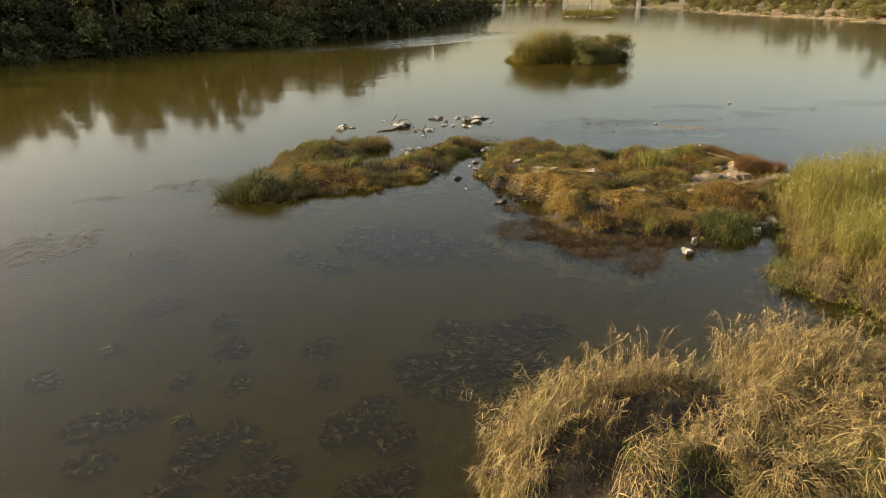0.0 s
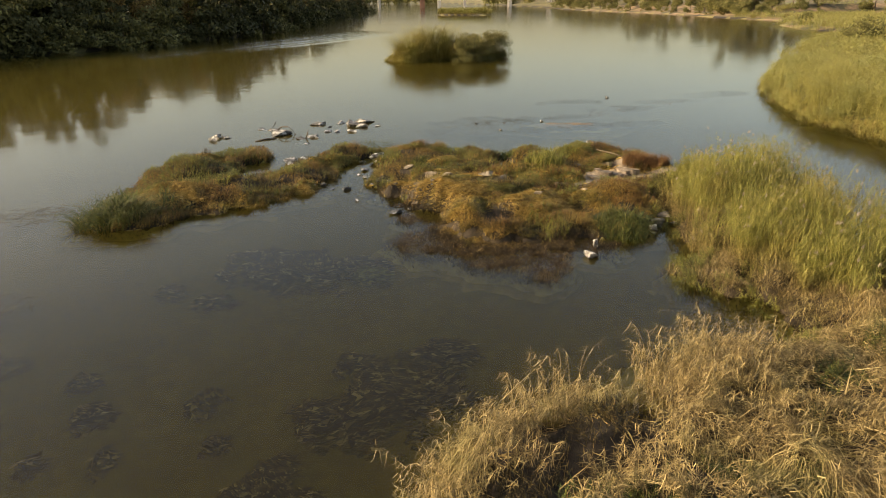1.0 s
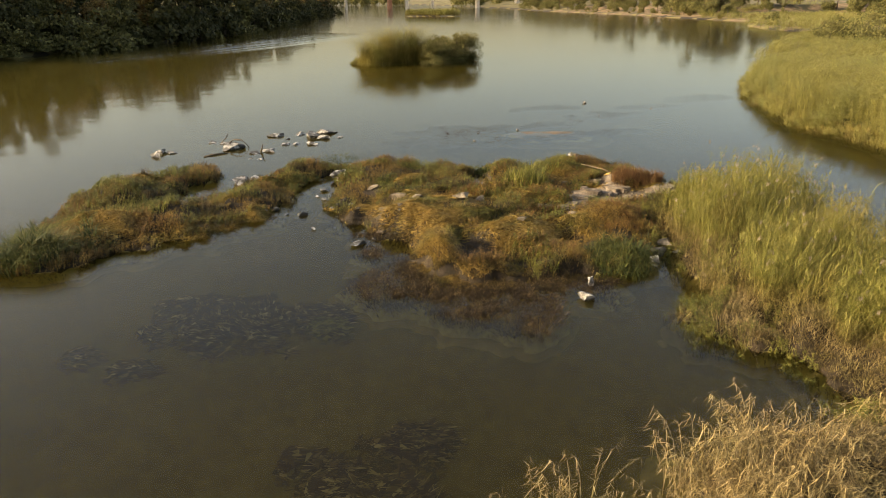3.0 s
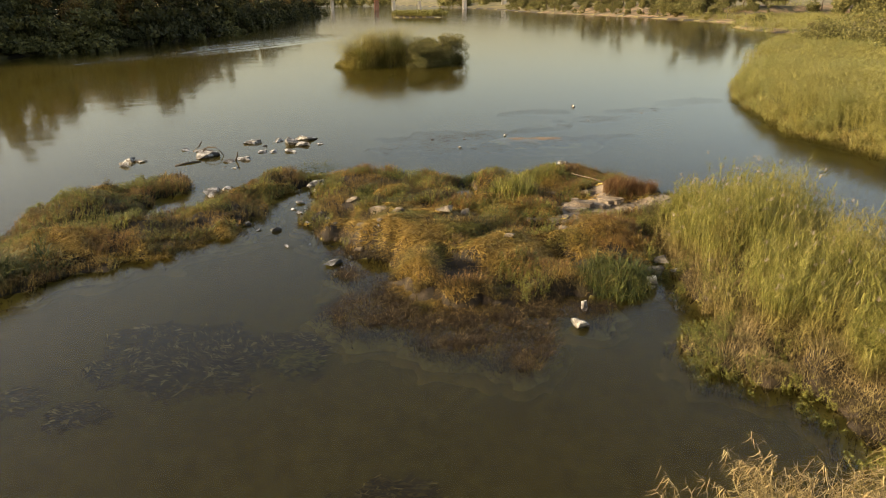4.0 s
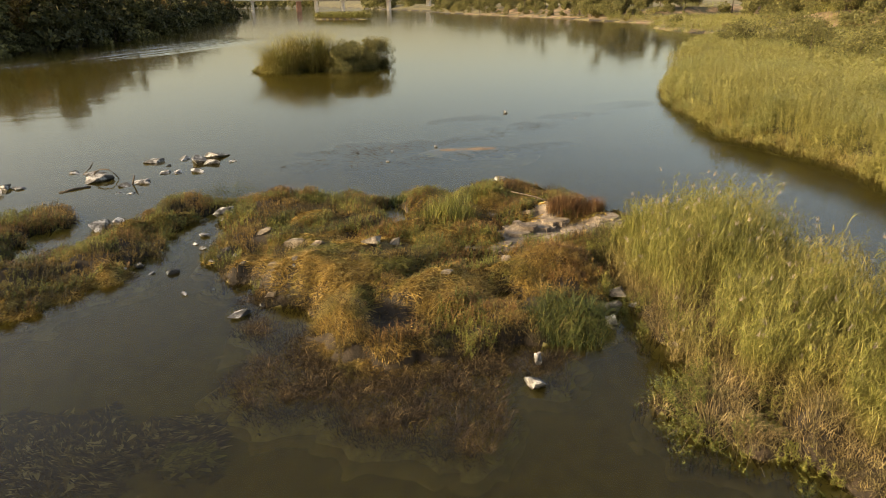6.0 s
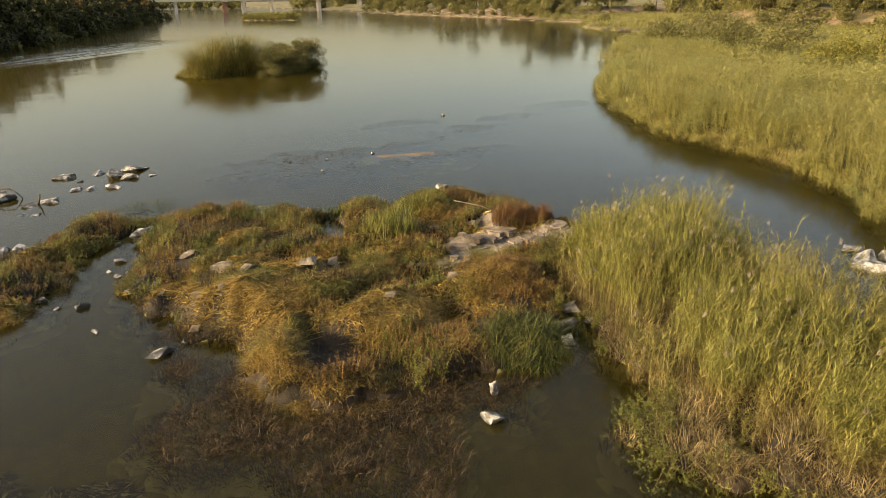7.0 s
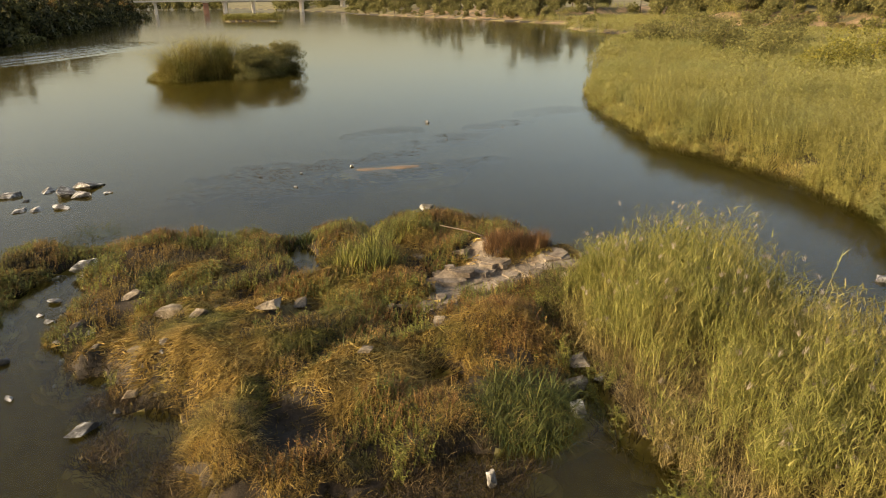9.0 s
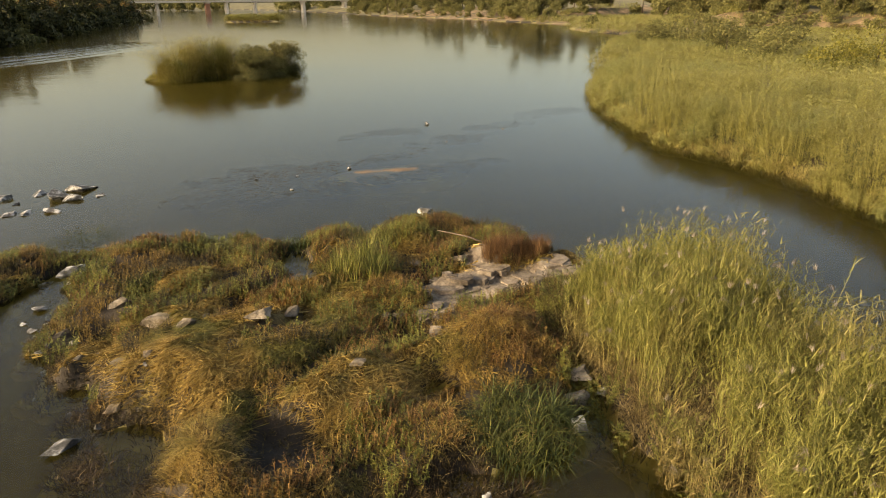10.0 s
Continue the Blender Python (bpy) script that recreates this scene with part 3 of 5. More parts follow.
def reeds(x, y, tall, leaves, leaf_len=0.45, leaf_w=0.028, lean=0.18, wind=0.6, stem_w=0.012, plume=0.0, start=0.25, sag=0.5, rise=(0.15, 0.75), segs=2, heading=None, spread=0.85, arch=0.06, gust=None):
    """Reeds: a stem each, with leaves set alternately up it that arch outwards; some end in a plume."""
    n = len(x)
    h = np.broadcast_to(np.asarray(tall, float), (n,)) * rng.uniform(0.72, 1.12, n)
    az = wind + rng.normal(0, 0.9, n) if heading is None else heading + rng.normal(0, 0.45, n)
    base = on_ground(x, y)
    reach = h * lean * rng.uniform(0.2, 1.5, n)
    out = [ribbons(base, az, h, reach, stem_w, 4 if arch > 0.2 else 3, arch, 1.8, taper=3.0)]
    k = np.repeat(np.arange(n), leaves)
    u = start + (1 - start) * ((np.tile(np.arange(leaves), n) + rng.uniform(0, 1, len(k))) / leaves)
    o = reach[k] * u ** 1.8
    at = np.stack([base[k, 0] + np.cos(az[k]) * o, base[k, 1] + np.sin(az[k]) * o, base[k, 2] + h[k] * (u - arch * u ** 2.6)], -1)
    la = rng.uniform(0, 2 * np.pi, len(k)) * 0.75 + wind if gust is None else wind + rng.normal(0, gust, len(k))
    ln = leaf_len * rng.uniform(0.6, 1.25, len(k))
    out.append(ribbons(at, la, ln * rng.uniform(rise[0], rise[1], len(k)), ln * spread, leaf_w * rng.uniform(0.7, 1.3, len(k)), segs, sag * rng.uniform(0.4, 1.8, len(k)), 1.1))
    pl = []
    if plume > 0:
        j = np.flatnonzero(rng.uniform(0, 1, n) < plume)
        tip = np.stack([base[j, 0] + np.cos(az[j]) * reach[j], base[j, 1] + np.sin(az[j]) * reach[j], base[j, 2] + h[j] * 0.92], -1)
        q = np.repeat(np.arange(len(j)), 14)
        pl = [ribbons(tip[q] + rng.normal(0, 0.015, (len(q), 3)), az[j][q] + rng.normal(0, 0.6, len(q)), rng.uniform(0.12, 0.28, len(q)), rng.uniform(0.08, 0.2, len(q)), 0.010, 2, 0.9)]
    return out, pl


# stones bedded in the main island: x, y, length, turn
STONES = [(3.53, 28.4, 0.75, -8), (4.26, 27.15, 1.15, 28), (4.73, 26.2, 0.62, 10), (6.24, 25.75, 0.95, 15), (7.0, 26.1, 0.95, 35), (6.07, 24.9, 0.62, 20), (3.52, 25.8, 0.42, 70), (3.38, 25.25, 0.50, 30), (3.17, 24.45, 0.50, 10),
          (5.07, 32.8, 0.70, 25), (4.3, 34.3, 0.75, 15), (8.15, 29.45, 0.62, 0), (2.25, 27.8, 0.52, 20), (5.55, 28.5, 0.40, 60), (2.64, 26.25, 0.40, 15), (3.0, 26.6, 0.35, 40), (9.5, 23.7, 0.6, 20), (8.85, 24.95, 0.4, 10), (7.36, 22.8, 0.55, 30), (11.85, 26.8, 0.75, -10), (2.5, 29.4, 0.4, 0), (5.2, 26.9, 0.4, 80), (3.9, 24.9, 0.35, 45)]


def isle_cover(lo, hi):
    def keep(x, y):
        d = np.maximum(bars(x, y, MAIN_ISLAND), bars(x, y, SIDE_ISLAND))
        for sx, sy, size, turn in STONES:       # no growth on the stones or just before them
            d = np.where((abs(x - sx) < 0.47 * size) & (abs(y - sy + 0.12) < 0.36 * size), -9, d)
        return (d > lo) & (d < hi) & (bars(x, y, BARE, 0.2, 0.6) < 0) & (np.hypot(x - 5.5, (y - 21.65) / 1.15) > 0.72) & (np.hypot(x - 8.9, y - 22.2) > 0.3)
    return keep


def heaps(cx, cy, stems, r):
    """Stems gathered round the places cx, cy: their places, their heap and the way out from its middle."""
    k = np.repeat(np.arange(len(cx)), stems)
    dx, dy = rng.normal(0, r, len(k)), rng.normal(0, r, len(k))
    return cx[k] + dx, cy[k] + dy, k, np.arctan2(dy, dx)


def herbs(x, y, tall, leaves, leaf, wide):
    """Small leafy weeds."""
    return reeds(x, y, tall, leaves, leaf, wide, 0.35, 0.6, 0.010, 0.0, 0.1, 0.3, (0.0, 0.8), 1)[0]


def grass_islands():
    box = (-9.5, 16, 18.5, 36)

    def dry(a, b):
        """Away from the muddy front and side edge of the main island."""
        edge = bars(a, b, MAIN_ISLAND) + 0.25 * wave(a, b, 0.5, 124)
        return (edge > 0.36) | (b > 27.5) | (a < 1) | ((a > 6.5) & (b > 20.5))

    # straw mats combed one way, with gaps
    x, y = scatter(*box, 60, lambda a, b: isle_cover(-0.12, 9)(a, b) & (mats(a, b) > -0.05) & dry(a, b))
    comb = -2.4 + 0.6 * wave(x, y, 2.2, 21)
    tall = 0.17 + 0.08 * wave(x, y, 0.8, 22)
    stuff("island_grass", [tufts(x, y, 26, np.maximum(tall, 0.08), 0.18, 0.0135, 2.0, 0.7, 2, comb, hug=True)], GRASS, "matted straw and olive grass combed over the low islands", "grass")
    # low leafy weeds
    x, y = scatter(*box, 105, lambda a, b: isle_cover(-0.1, 9)(a, b) & (mats(a, b) < 0.20) & dry(a, b))
    tall = 0.21 + 0.13 * wave(x, y, 0.6, 28) + 0.07 * wave(x, y, 0.28, 29)
    stuff("ochre_weeds", herbs(x, y, np.maximum(tall, 0.11), 13, 0.085, 0.025), WEEDS, "low ochre leafy weeds covering the islands", "weeds")
    x, y = scatter(*box, 86, lambda a, b: isle_cover(-0.1, 9)(a, b) & (wave(a, b, 1.3, 31) + 0.5 * wave(a, b, 0.5, 33) > 0.16) & (mats(a, b) < 0.25))
    stuff("russet_weeds", herbs(x, y, 0.30 + 0.12 * wave(x, y, 0.7, 32), 13, 0.075, 0.022), GRASS_RED, "rusty brown leafy weeds among the island grass", "weeds")
    x, y = scatter(*box, 100, lambda a, b: isle_cover(-0.15, 9)(a, b) & (wave(a, b, 1.4, 41) + 0.4 * wave(a, b, 0.5, 43) > 0.18 - 0.42 * smooth(25.5, 29.5, b)) & (mats(a, b) < 0.3))
    stuff("green_weeds", herbs(x, y, 0.31 + 0.13 * wave(x, y, 0.9, 42), 13, 0.09, 0.027), GRASS_GREEN, "olive green leafy weeds scattered over the islands", "weeds")
    x, y = scatter(*box, 80, lambda a, b: isle_cover(-0.1, 9)(a, b) & (wave(a, b, 0.9, 46) + 0.5 * wave(a, b, 0.4, 47) > 0.30))
    stuff("dark_weeds", herbs(x, y, 0.34 + 0.12 * wave(x, y, 0.7, 48), 12, 0.085, 0.024), WEEDS_DARK, "withered dark brown weeds in patches on the islands", "weeds")
    # dark stems fill the wet hollow: the tussock's shade put into their colour
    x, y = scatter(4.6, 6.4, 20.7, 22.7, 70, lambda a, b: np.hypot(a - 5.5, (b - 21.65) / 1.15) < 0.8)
    stuff("hollow_shade_stems", herbs(x, y, 0.10, 8, 0.08, 0.02), WEEDS_DARK, "withered stems in the wet hollow beside the tussock, coloured dark for its shade", "weeds")
    # stiff tufts that stand above the mat
    x, y = scatter(*box, 1.5, isle_cover(0.1, 9))
    stuff("tall_tufts", [tufts(x, y, 34, 0.36 + 0.12 * wave(x, y, 0.7, 44), 0.15, 0.011, 0.6, 0.4, 3)], GRASS, "upright straw tufts standing out of the mat", "grass")
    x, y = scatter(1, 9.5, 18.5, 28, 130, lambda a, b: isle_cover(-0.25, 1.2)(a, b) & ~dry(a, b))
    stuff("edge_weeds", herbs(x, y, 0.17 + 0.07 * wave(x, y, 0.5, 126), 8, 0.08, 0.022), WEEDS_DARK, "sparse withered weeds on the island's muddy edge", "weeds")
    # drooping edge
    x, y = scatter(*box, 34, isle_cover(-0.45, 0.12))
    stuff("edge_stems", [tufts(x, y, 10, 0.20, 0.16, 0.019, 1.0, 0.6, 2)], STALK, "dark dead stems along the waterline of the islands", "grass")


grass_islands()


def clump(name, x0, y0, r, count, blades, tall, mat, label, lean=0.5, droop=0.35, width=0.02, group="", ry=None):
    """One dense clump of grass as a thing of its own."""
    a, q = rng.uniform(0, 2 * np.pi, count), np.sqrt(rng.uniform(0, 1, count))
    x, y = x0 + r * q * np.cos(a), y0 + (ry or r) * q * np.sin(a)
    o = Vector((x0, y0, float(height(x0, y0))))
    ob = tagged(new(name), label, "grass clump", group)
    ob.matrix_basis = Matrix.Translation(o)
    fresh = rng.uniform(0, 1, count) < 0.86
    v, t = tufts(x[fresh], y[fresh], blades, tall, 0.12, width, lean, droop, 4)
    finish("foliage", tri_mesh("foliage", v - np.array(o), t), mat, ob)
    v, t = tufts(x[~fresh], y[~fresh], max(blades // 2, 4), tall * 0.75, 0.14, width * 0.8, lean * 1.4, droop, 4)
    finish("withered_foliage", tri_mesh("withered_foliage", v - np.array(o), t), DRY_REED, ob, "withered straw-coloured blades")
    return ob


clump("rush_clump", 9.35, 20.2, 0.8, 110, 18, 1.0, RUSH, "dark green drooping rush clump at the water's edge", 0.65, 0.95, 0.020)
clump("rush_clump", -7.5, 24.9, 1.15, 100, 16, 1.25, RUSH, "dark green rushes drooping into the water", 0.9, 0.6, 0.03, ry=0.8)
clump("rush_clump", -6.0, 25.6, 0.8, 40, 14, 0.6, RUSH, "dark green rushes on the small island's tip", 0.8, 0.6, 0.028)
clump("rush_clump", 4.0, 29.6, 0.6, 40, 12, 0.42, RUSH, "low dark green rush patch in the island grass", 0.6, 0.4, 0.022)
clump("rush_clump", 8.4, 31.0, 0.55, 40, 12, 0.6, RUSH, "dark green rushes on the island's far edge", 0.5, 0.4, 0.022)
clump("rush_clump", 2.6, 35.4, 0.7, 60, 14, 0.7, RUSH, "dark rushes trailing over the water at the island's far tip", 1.6, 0.8, 0.026, ry=0.4)
clump("rush_clump", 10.6, 30.9, 0.8, 45, 12, 0.55, RUSH, "dark green rushes on the island's far edge", 0.5, 0.4, 0.022, ry=0.4)
clump("rush_clump", 7.4, 23.8, 0.6, 40, 12, 0.4, RUSH, "dark green plants in the island's hollow", 0.7, 0.4, 0.022)
clump("tall_grass_clump", 9.2, 27.4, 0.85, 70, 14, 1.0, GRASS_GREEN, "tall yellow-green grass clump in the island's middle", 0.4, 0.3, 0.022)
clump("tall_grass_clump", 10.8, 29.3, 0.8, 40, 12, 0.55, GRASS_GREEN, "olive grass clump near the island's far edge", 0.5, 0.3, 0.022)
clump("russet_clump", 13.3, 26.25, 1.1, 150, 22, 0.62, RUST_WEED, "dense rusty red weed clump beside bare stone", 0.34, 0.15, 0.010, ry=0.45)
clump("russet_clump", 4.7, 33.0, 0.8, 60, 14, 0.5, RUST_WEED, "rusty red weed clump at the island's far tip", 0.4, 0.25, 0.014, ry=0.5)
clump("russet_clump", 7.2, 27.0, 0.7, 40, 12, 0.42, GRASS_RED, "rusty brown weeds beside the small pool", 0.35, 0.2, 0.016)
# the big tussock
clump("sedge_tussock", 4.5, 22.3, 0.45, 60, 24, 0.40, GRASS, "domed straw-coloured sedge tussock with drooping blades", 0.9, 0.85, 0.012)
clump("sedge_tussock", 4.25, 21.5, 0.5, 75, 26, 0.45, GRASS, "domed straw-coloured sedge tussock with drooping blades", 0.9, 0.85, 0.012)
clump("sedge_tussock", 4.6, 20.7, 0.5, 60, 24, 0.34, GRASS, "straw-coloured sedge tussock with drooping blades", 0.9, 0.85, 0.012)
clump("sedge_tussock", 5.4, 20.1, 0.8, 80, 20, 0.22, GRASS, "straw-coloured sedge tussock with drooping blades", 0.9, 0.75, 0.013, ry=0.5)
clump("sedge_tussock", 8.0, 20.8, 0.7, 60, 16, 0.42, GRASS, "straw-coloured sedge tussock with drooping blades", 0.9, 0.75, 0.013)
clump("sedge_tussock", 10.7, 22.6, 0.9, 70, 16, 0.45, GRASS_RED, "brown domed tussock above the water", 0.9, 0.75, 0.013)

# dead stems in the shallows before the main island
x, y = scatter(1, 9, 16.5, 25.2, 95, lambda a, b: (bars(a, b, FRINGE, 0.5, 0.8) > -0.1) & (island_depth(a, b) < 0.25))
stuff("dead_stems", [tufts(x, y, 13, 0.22, 0.16, 0.018, 1.1, 0.45, 2)], STALK, "tangled dark dead stems standing in the shallows", "dead plants")

# reed stand on the point
# a wet lane that splits the reed stand
REED_GAP = [(12.39, 17.41, 13.88, 17.92, 0.28), (13.88, 17.92, 16.79, 18.97, 0.26)]


def point_in(x, y):
    return bars(x, y, [(14.3, 21.7, 13.0, 16.8, 2.35), (13.2, 16.6, 14.3, 13.4, 2.0)], 0.4, 0.9)


def point_keep(x, y):
    return (point_in(x, y) > 0) & (wave(x, y, 0.9, 51) + 0.6 * wave(x, y, 0.45, 54) > -0.30) & (bars(x, y, REED_GAP, 0.15, 0.5) < 0)


cx, cy = scatter(9, 19, 11, 25, 7.2, point_keep)
x, y, k, out = heaps(cx, cy, 20, 0.21)
tall = (2.1 + 0.3 * wave(cx, cy, 1.3, 52)) * rng.uniform(0.62, 1.12, len(cx)) * (0.55 + 0.45 * smooth(0.0, 1.0, point_in(cx, cy)))
a, pl = reeds(x, y, tall[k], 25, 0.34, 0.0175, 0.20, 0.0, 0.0075, 0.05, 0.0, 0.85, (0.25, 1.05), 2, np.where(rng.uniform(0, 1, len(out)) < 0.4, 0.1, out), 0.55, 0.14, 2.4)
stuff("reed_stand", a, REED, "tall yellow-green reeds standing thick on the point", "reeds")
x, y = scatter(14.2, 17.6, 14.5, 23.5, 3.2, lambda a, b: abs(point_in(a, b) + 0.1) < 0.5)
b, pl2 = reeds(x, y, 2.35, 13, 0.46, 0.026, 0.16, -0.1, 0.012, 0.3, 0.35, 0.75, (0.15, 0.7), 3, None, 0.85, 0.1, 0.7)
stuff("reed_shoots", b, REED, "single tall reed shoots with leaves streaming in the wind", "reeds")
pl = pl + pl2
stuff("reed_plumes", pl, PLUME, "pale grey-brown feathery tops of the tall reeds", "reeds")

# lower growth round the point
x, y = scatter(8, 20, 10.5, 25, 52, lambda a, b: (bars(a, b, POINT) > 0.10) & (bars(a, b, NEAR_BANK) < 0.3))
stuff("point_grass", [tufts(x, y, 16, np.maximum(0.50 + 0.34 * wave(x, y, 0.8, 61) + 0.12 * wave(x, y, 0.35, 64), 0.18), 0.20, 0.0135, 0.8, 0.75, 2)], DRY_REED, "straw-coloured matted grass below the reeds", "grass")
x, y = scatter(8, 15, 11, 24, 120, lambda a, b: (bars(a, b, POINT) > -0.55) & (bars(a, b, POINT) < np.where(b > 15.4, 0.5, 0.1)) & (wave(a, b, 0.7, 62) > -0.2))
stuff("bank_herbs", reeds(x, y, np.maximum(0.40 + 0.26 * wave(x, y, 0.7, 63), 0.14), 13, 0.085, 0.024, 0.5, 3.4, 0.008, 0.0, 0.05, 0.5, (0.0, 0.8), 1)[0], GRASS_GREEN, "leafy olive herbs hanging over the water's edge", "plants")
x, y = scatter(8, 15, 11, 24, 80, lambda a, b: (bars(a, b, POINT) > -0.6) & (bars(a, b, POINT) < 0.5))
stuff("bank_stems", herbs(x, y, 0.22 + 0.1 * wave(x, y, 0.5, 65), 9, 0.08, 0.02), WEEDS_DARK, "withered dark stems at the foot of the bank", "plants")
clump("reed_sprig", 10.52, 18.98, 0.14, 5, 7, 0.5, REED, "small green reed sprig leaning over the water", 1.2, 0.7, 0.03)

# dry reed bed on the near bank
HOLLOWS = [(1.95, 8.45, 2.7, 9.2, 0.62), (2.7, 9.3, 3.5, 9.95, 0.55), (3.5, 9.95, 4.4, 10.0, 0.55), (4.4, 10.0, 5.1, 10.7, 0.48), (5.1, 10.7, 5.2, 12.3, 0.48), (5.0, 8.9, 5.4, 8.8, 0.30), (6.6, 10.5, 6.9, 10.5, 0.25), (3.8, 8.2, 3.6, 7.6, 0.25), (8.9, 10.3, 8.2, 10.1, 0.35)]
GREENS = [(3.2, 8.4, 4.6, 8.2, 0.35), (9.3, 10.3, 8.1, 10.0, 0.6), (5.4, 8.7, 6.4, 8.4, 0.5), (11.5, 10.8, 10.5, 11.2, 0.5)]
# drooping heaps of straw: x, y, height, radius
HEAPS = [(1.8, 9.5, 1.15, 0.7), (1.35, 8.9, 0.95, 0.55), (2.7, 10.3, 0.95, 0.65), (4.1, 11.2, 0.7, 0.40), (3.4, 10.6, 0.75, 0.5), (4.4, 11.0, 0.4, 0.35),
         (6.2, 10.9, 0.95, 0.8), (5.95, 11.3, 0.9, 0.4), (7.1, 11.4, 1.0, 0.75), (6.0, 9.8, 0.75, 0.8), (4.3, 8.7, 0.55, 0.45), (6.4, 9.3, 0.7, 0.9),
         (4.0, 8.2, 0.65, 0.5), (8.3, 10.8, 0.6, 1.0), (7.4, 9.0, 0.55, 1.1), (1.25, 8.3, 0.6, 0.4), (5.2, 8.0, 0.7, 0.8),
         (9.4, 11.4, 0.5, 1.0), (9.7, 9.4, 0.5, 1.1), (8.6, 8.2, 0.5, 1.1), (10.9, 10.2, 0.5, 1.1), (6.9, 7.9, 0.6, 1.0)]
# tufts of reeds still standing, heads nodding: x, y, height, radius
STANDING = [(4.18, 11.6, 1.5, 0.12), (3.45, 11.0, 1.25, 0.22), (2.81, 10.6, 1.2, 0.22), (2.0, 9.9, 1.25, 0.25), (1.34, 9.2, 1.2, 0.25), (0.95, 9.0, 1.0, 0.15), (0.73, 8.3, 0.9, 0.15),
            (5.89, 11.75, 1.6, 0.16), (5.95, 11.3, 1.4, 0.2), (6.0, 10.8, 1.3, 0.25), (7.28, 12.0, 1.5, 0.25), (7.46, 11.7, 1.5, 0.25), (7.24, 11.0, 1.3, 0.3), (6.5, 11.1, 1.35, 0.3), (6.9, 11.6, 1.45, 0.3),
            (5.11, 11.0, 1.2, 0.05), (4.09, 10.65, 0.8, 0.12), (4.48, 10.75, 0.8, 0.12), (4.75, 10.9, 0.8, 0.1), (5.77, 10.2, 1.0, 0.25), (3.85, 8.95, 0.75, 0.16), (4.15, 8.5, 0.8, 0.2),
            (7.63, 10.4, 0.9, 0.3), (6.76, 9.4, 0.8, 0.3), (2.3, 9.6, 1.2, 0.25), (1.6, 9.6, 1.2, 0.2), (3.1, 10.8, 1.1, 0.2), (4.9, 9.4, 0.9, 0.2), (1.15, 8.6, 0.8, 0.2), (5.5, 9.4, 0.8, 0.3)]


def near_keep(x, y):
    return (bars(x, y, NEAR_BANK) > 0.0) & (bars(x, y, HOLLOWS, 0.25, 0.6) < 0)


def canopy(x, y, rows):
    """The top of the bent reeds: lumpy heaps run into one another."""
    z = np.zeros_like(x)
    wx, wy = x + 0.22 * wave(x, y, 0.5, 74), y + 0.22 * wave(x, y, 0.5, 75)
    for hx, hy, hh, hr in rows:
        q = ((wx - hx) ** 2 + (wy - hy) ** 2) / (hr * hr * 1.15)
        z = np.maximum(z, hh * np.clip(1 - q, 0, 1) ** 0.6)
    rough = 1 - 0.5 * smooth(7.0, 9.0, x)
    return z * (0.82 + rough * (0.36 * wave(x, y, 0.5, 73) + 0.18 * wave(x, y, 0.22, 79)))


def shag(rows, per_m2):
    """Bent reeds: strands that hang down the sides of the heaps, every which way."""
    x, y = scatter(0.3, 13, 6.4, 13.2, per_m2, lambda a, b: (canopy(a, b, rows) > 0.10) & (bars(a, b, HOLLOWS, 0.2, 0.5) < 0.0))
    c, e = canopy(x, y, rows), 0.12
    gx, gy = (canopy(x + e, y, rows) - c) / e, (canopy(x, y + e, rows) - c) / e
    n = len(x)
    swirl = -0.6 + 2.2 * wave(x, y, 0.9, 70)
    ax, ay = -gx + 0.75 * np.cos(swirl) + rng.normal(0, 0.55, n), -gy + 0.75 * np.sin(swirl) + rng.normal(0, 0.55, n)
    az = np.arctan2(ay, ax)[:, None]
    u = np.linspace(0, 1, 5)[None, :]
    long = rng.uniform(0.2, 0.75, n)[:, None]
    az = az + rng.normal(0, 0.5, (n, 1)) * u
    px, py = x[:, None] + np.cos(az) * long * u * 0.8, y[:, None] + np.sin(az) * long * u * 0.8
    lift = rng.uniform(0.02, 0.20, n)[:, None]
    z = (c * rng.uniform(0.7, 1.02, n))[:, None] + lift * np.sin(np.pi * np.minimum(u + 0.15, 1)) - 0.55 * long * u ** 2
    z = np.maximum(z, canopy(px, py, rows) - 0.06)
    pz = np.maximum(height(x, y), 0.0)[:, None] + z
    side = az + np.pi / 2 + rng.uniform(-0.8, 0.8, (n, 1))
    w = rng.uniform(0.006, 0.013, n)[:, None] * 0.5 * (1.1 - 0.9 * u)
    tip = rng.uniform(-0.8, 0.8, (n, 1)) * w
    a = np.stack([px - np.cos(side) * w, py - np.sin(side) * w, pz - tip], -1)
    b = np.stack([px + np.cos(side) * w, py + np.sin(side) * w, pz + tip], -1)
    one = np.array([t for s in range(4) for t in ((2 * s, 2 * s + 1, 2 * s + 3), (2 * s, 2 * s + 3, 2 * s + 2))])
    ok = bars(px[:, 4], py[:, 4], HOLLOWS, 0.2, 0.5) < 0.08
    a, b, n = a[ok], b[ok], int(ok.sum())
    return np.stack([a, b], 2).reshape(-1, 3), (np.arange(n)[:, None, None] * 10 + one[None]).reshape(-1, 3)


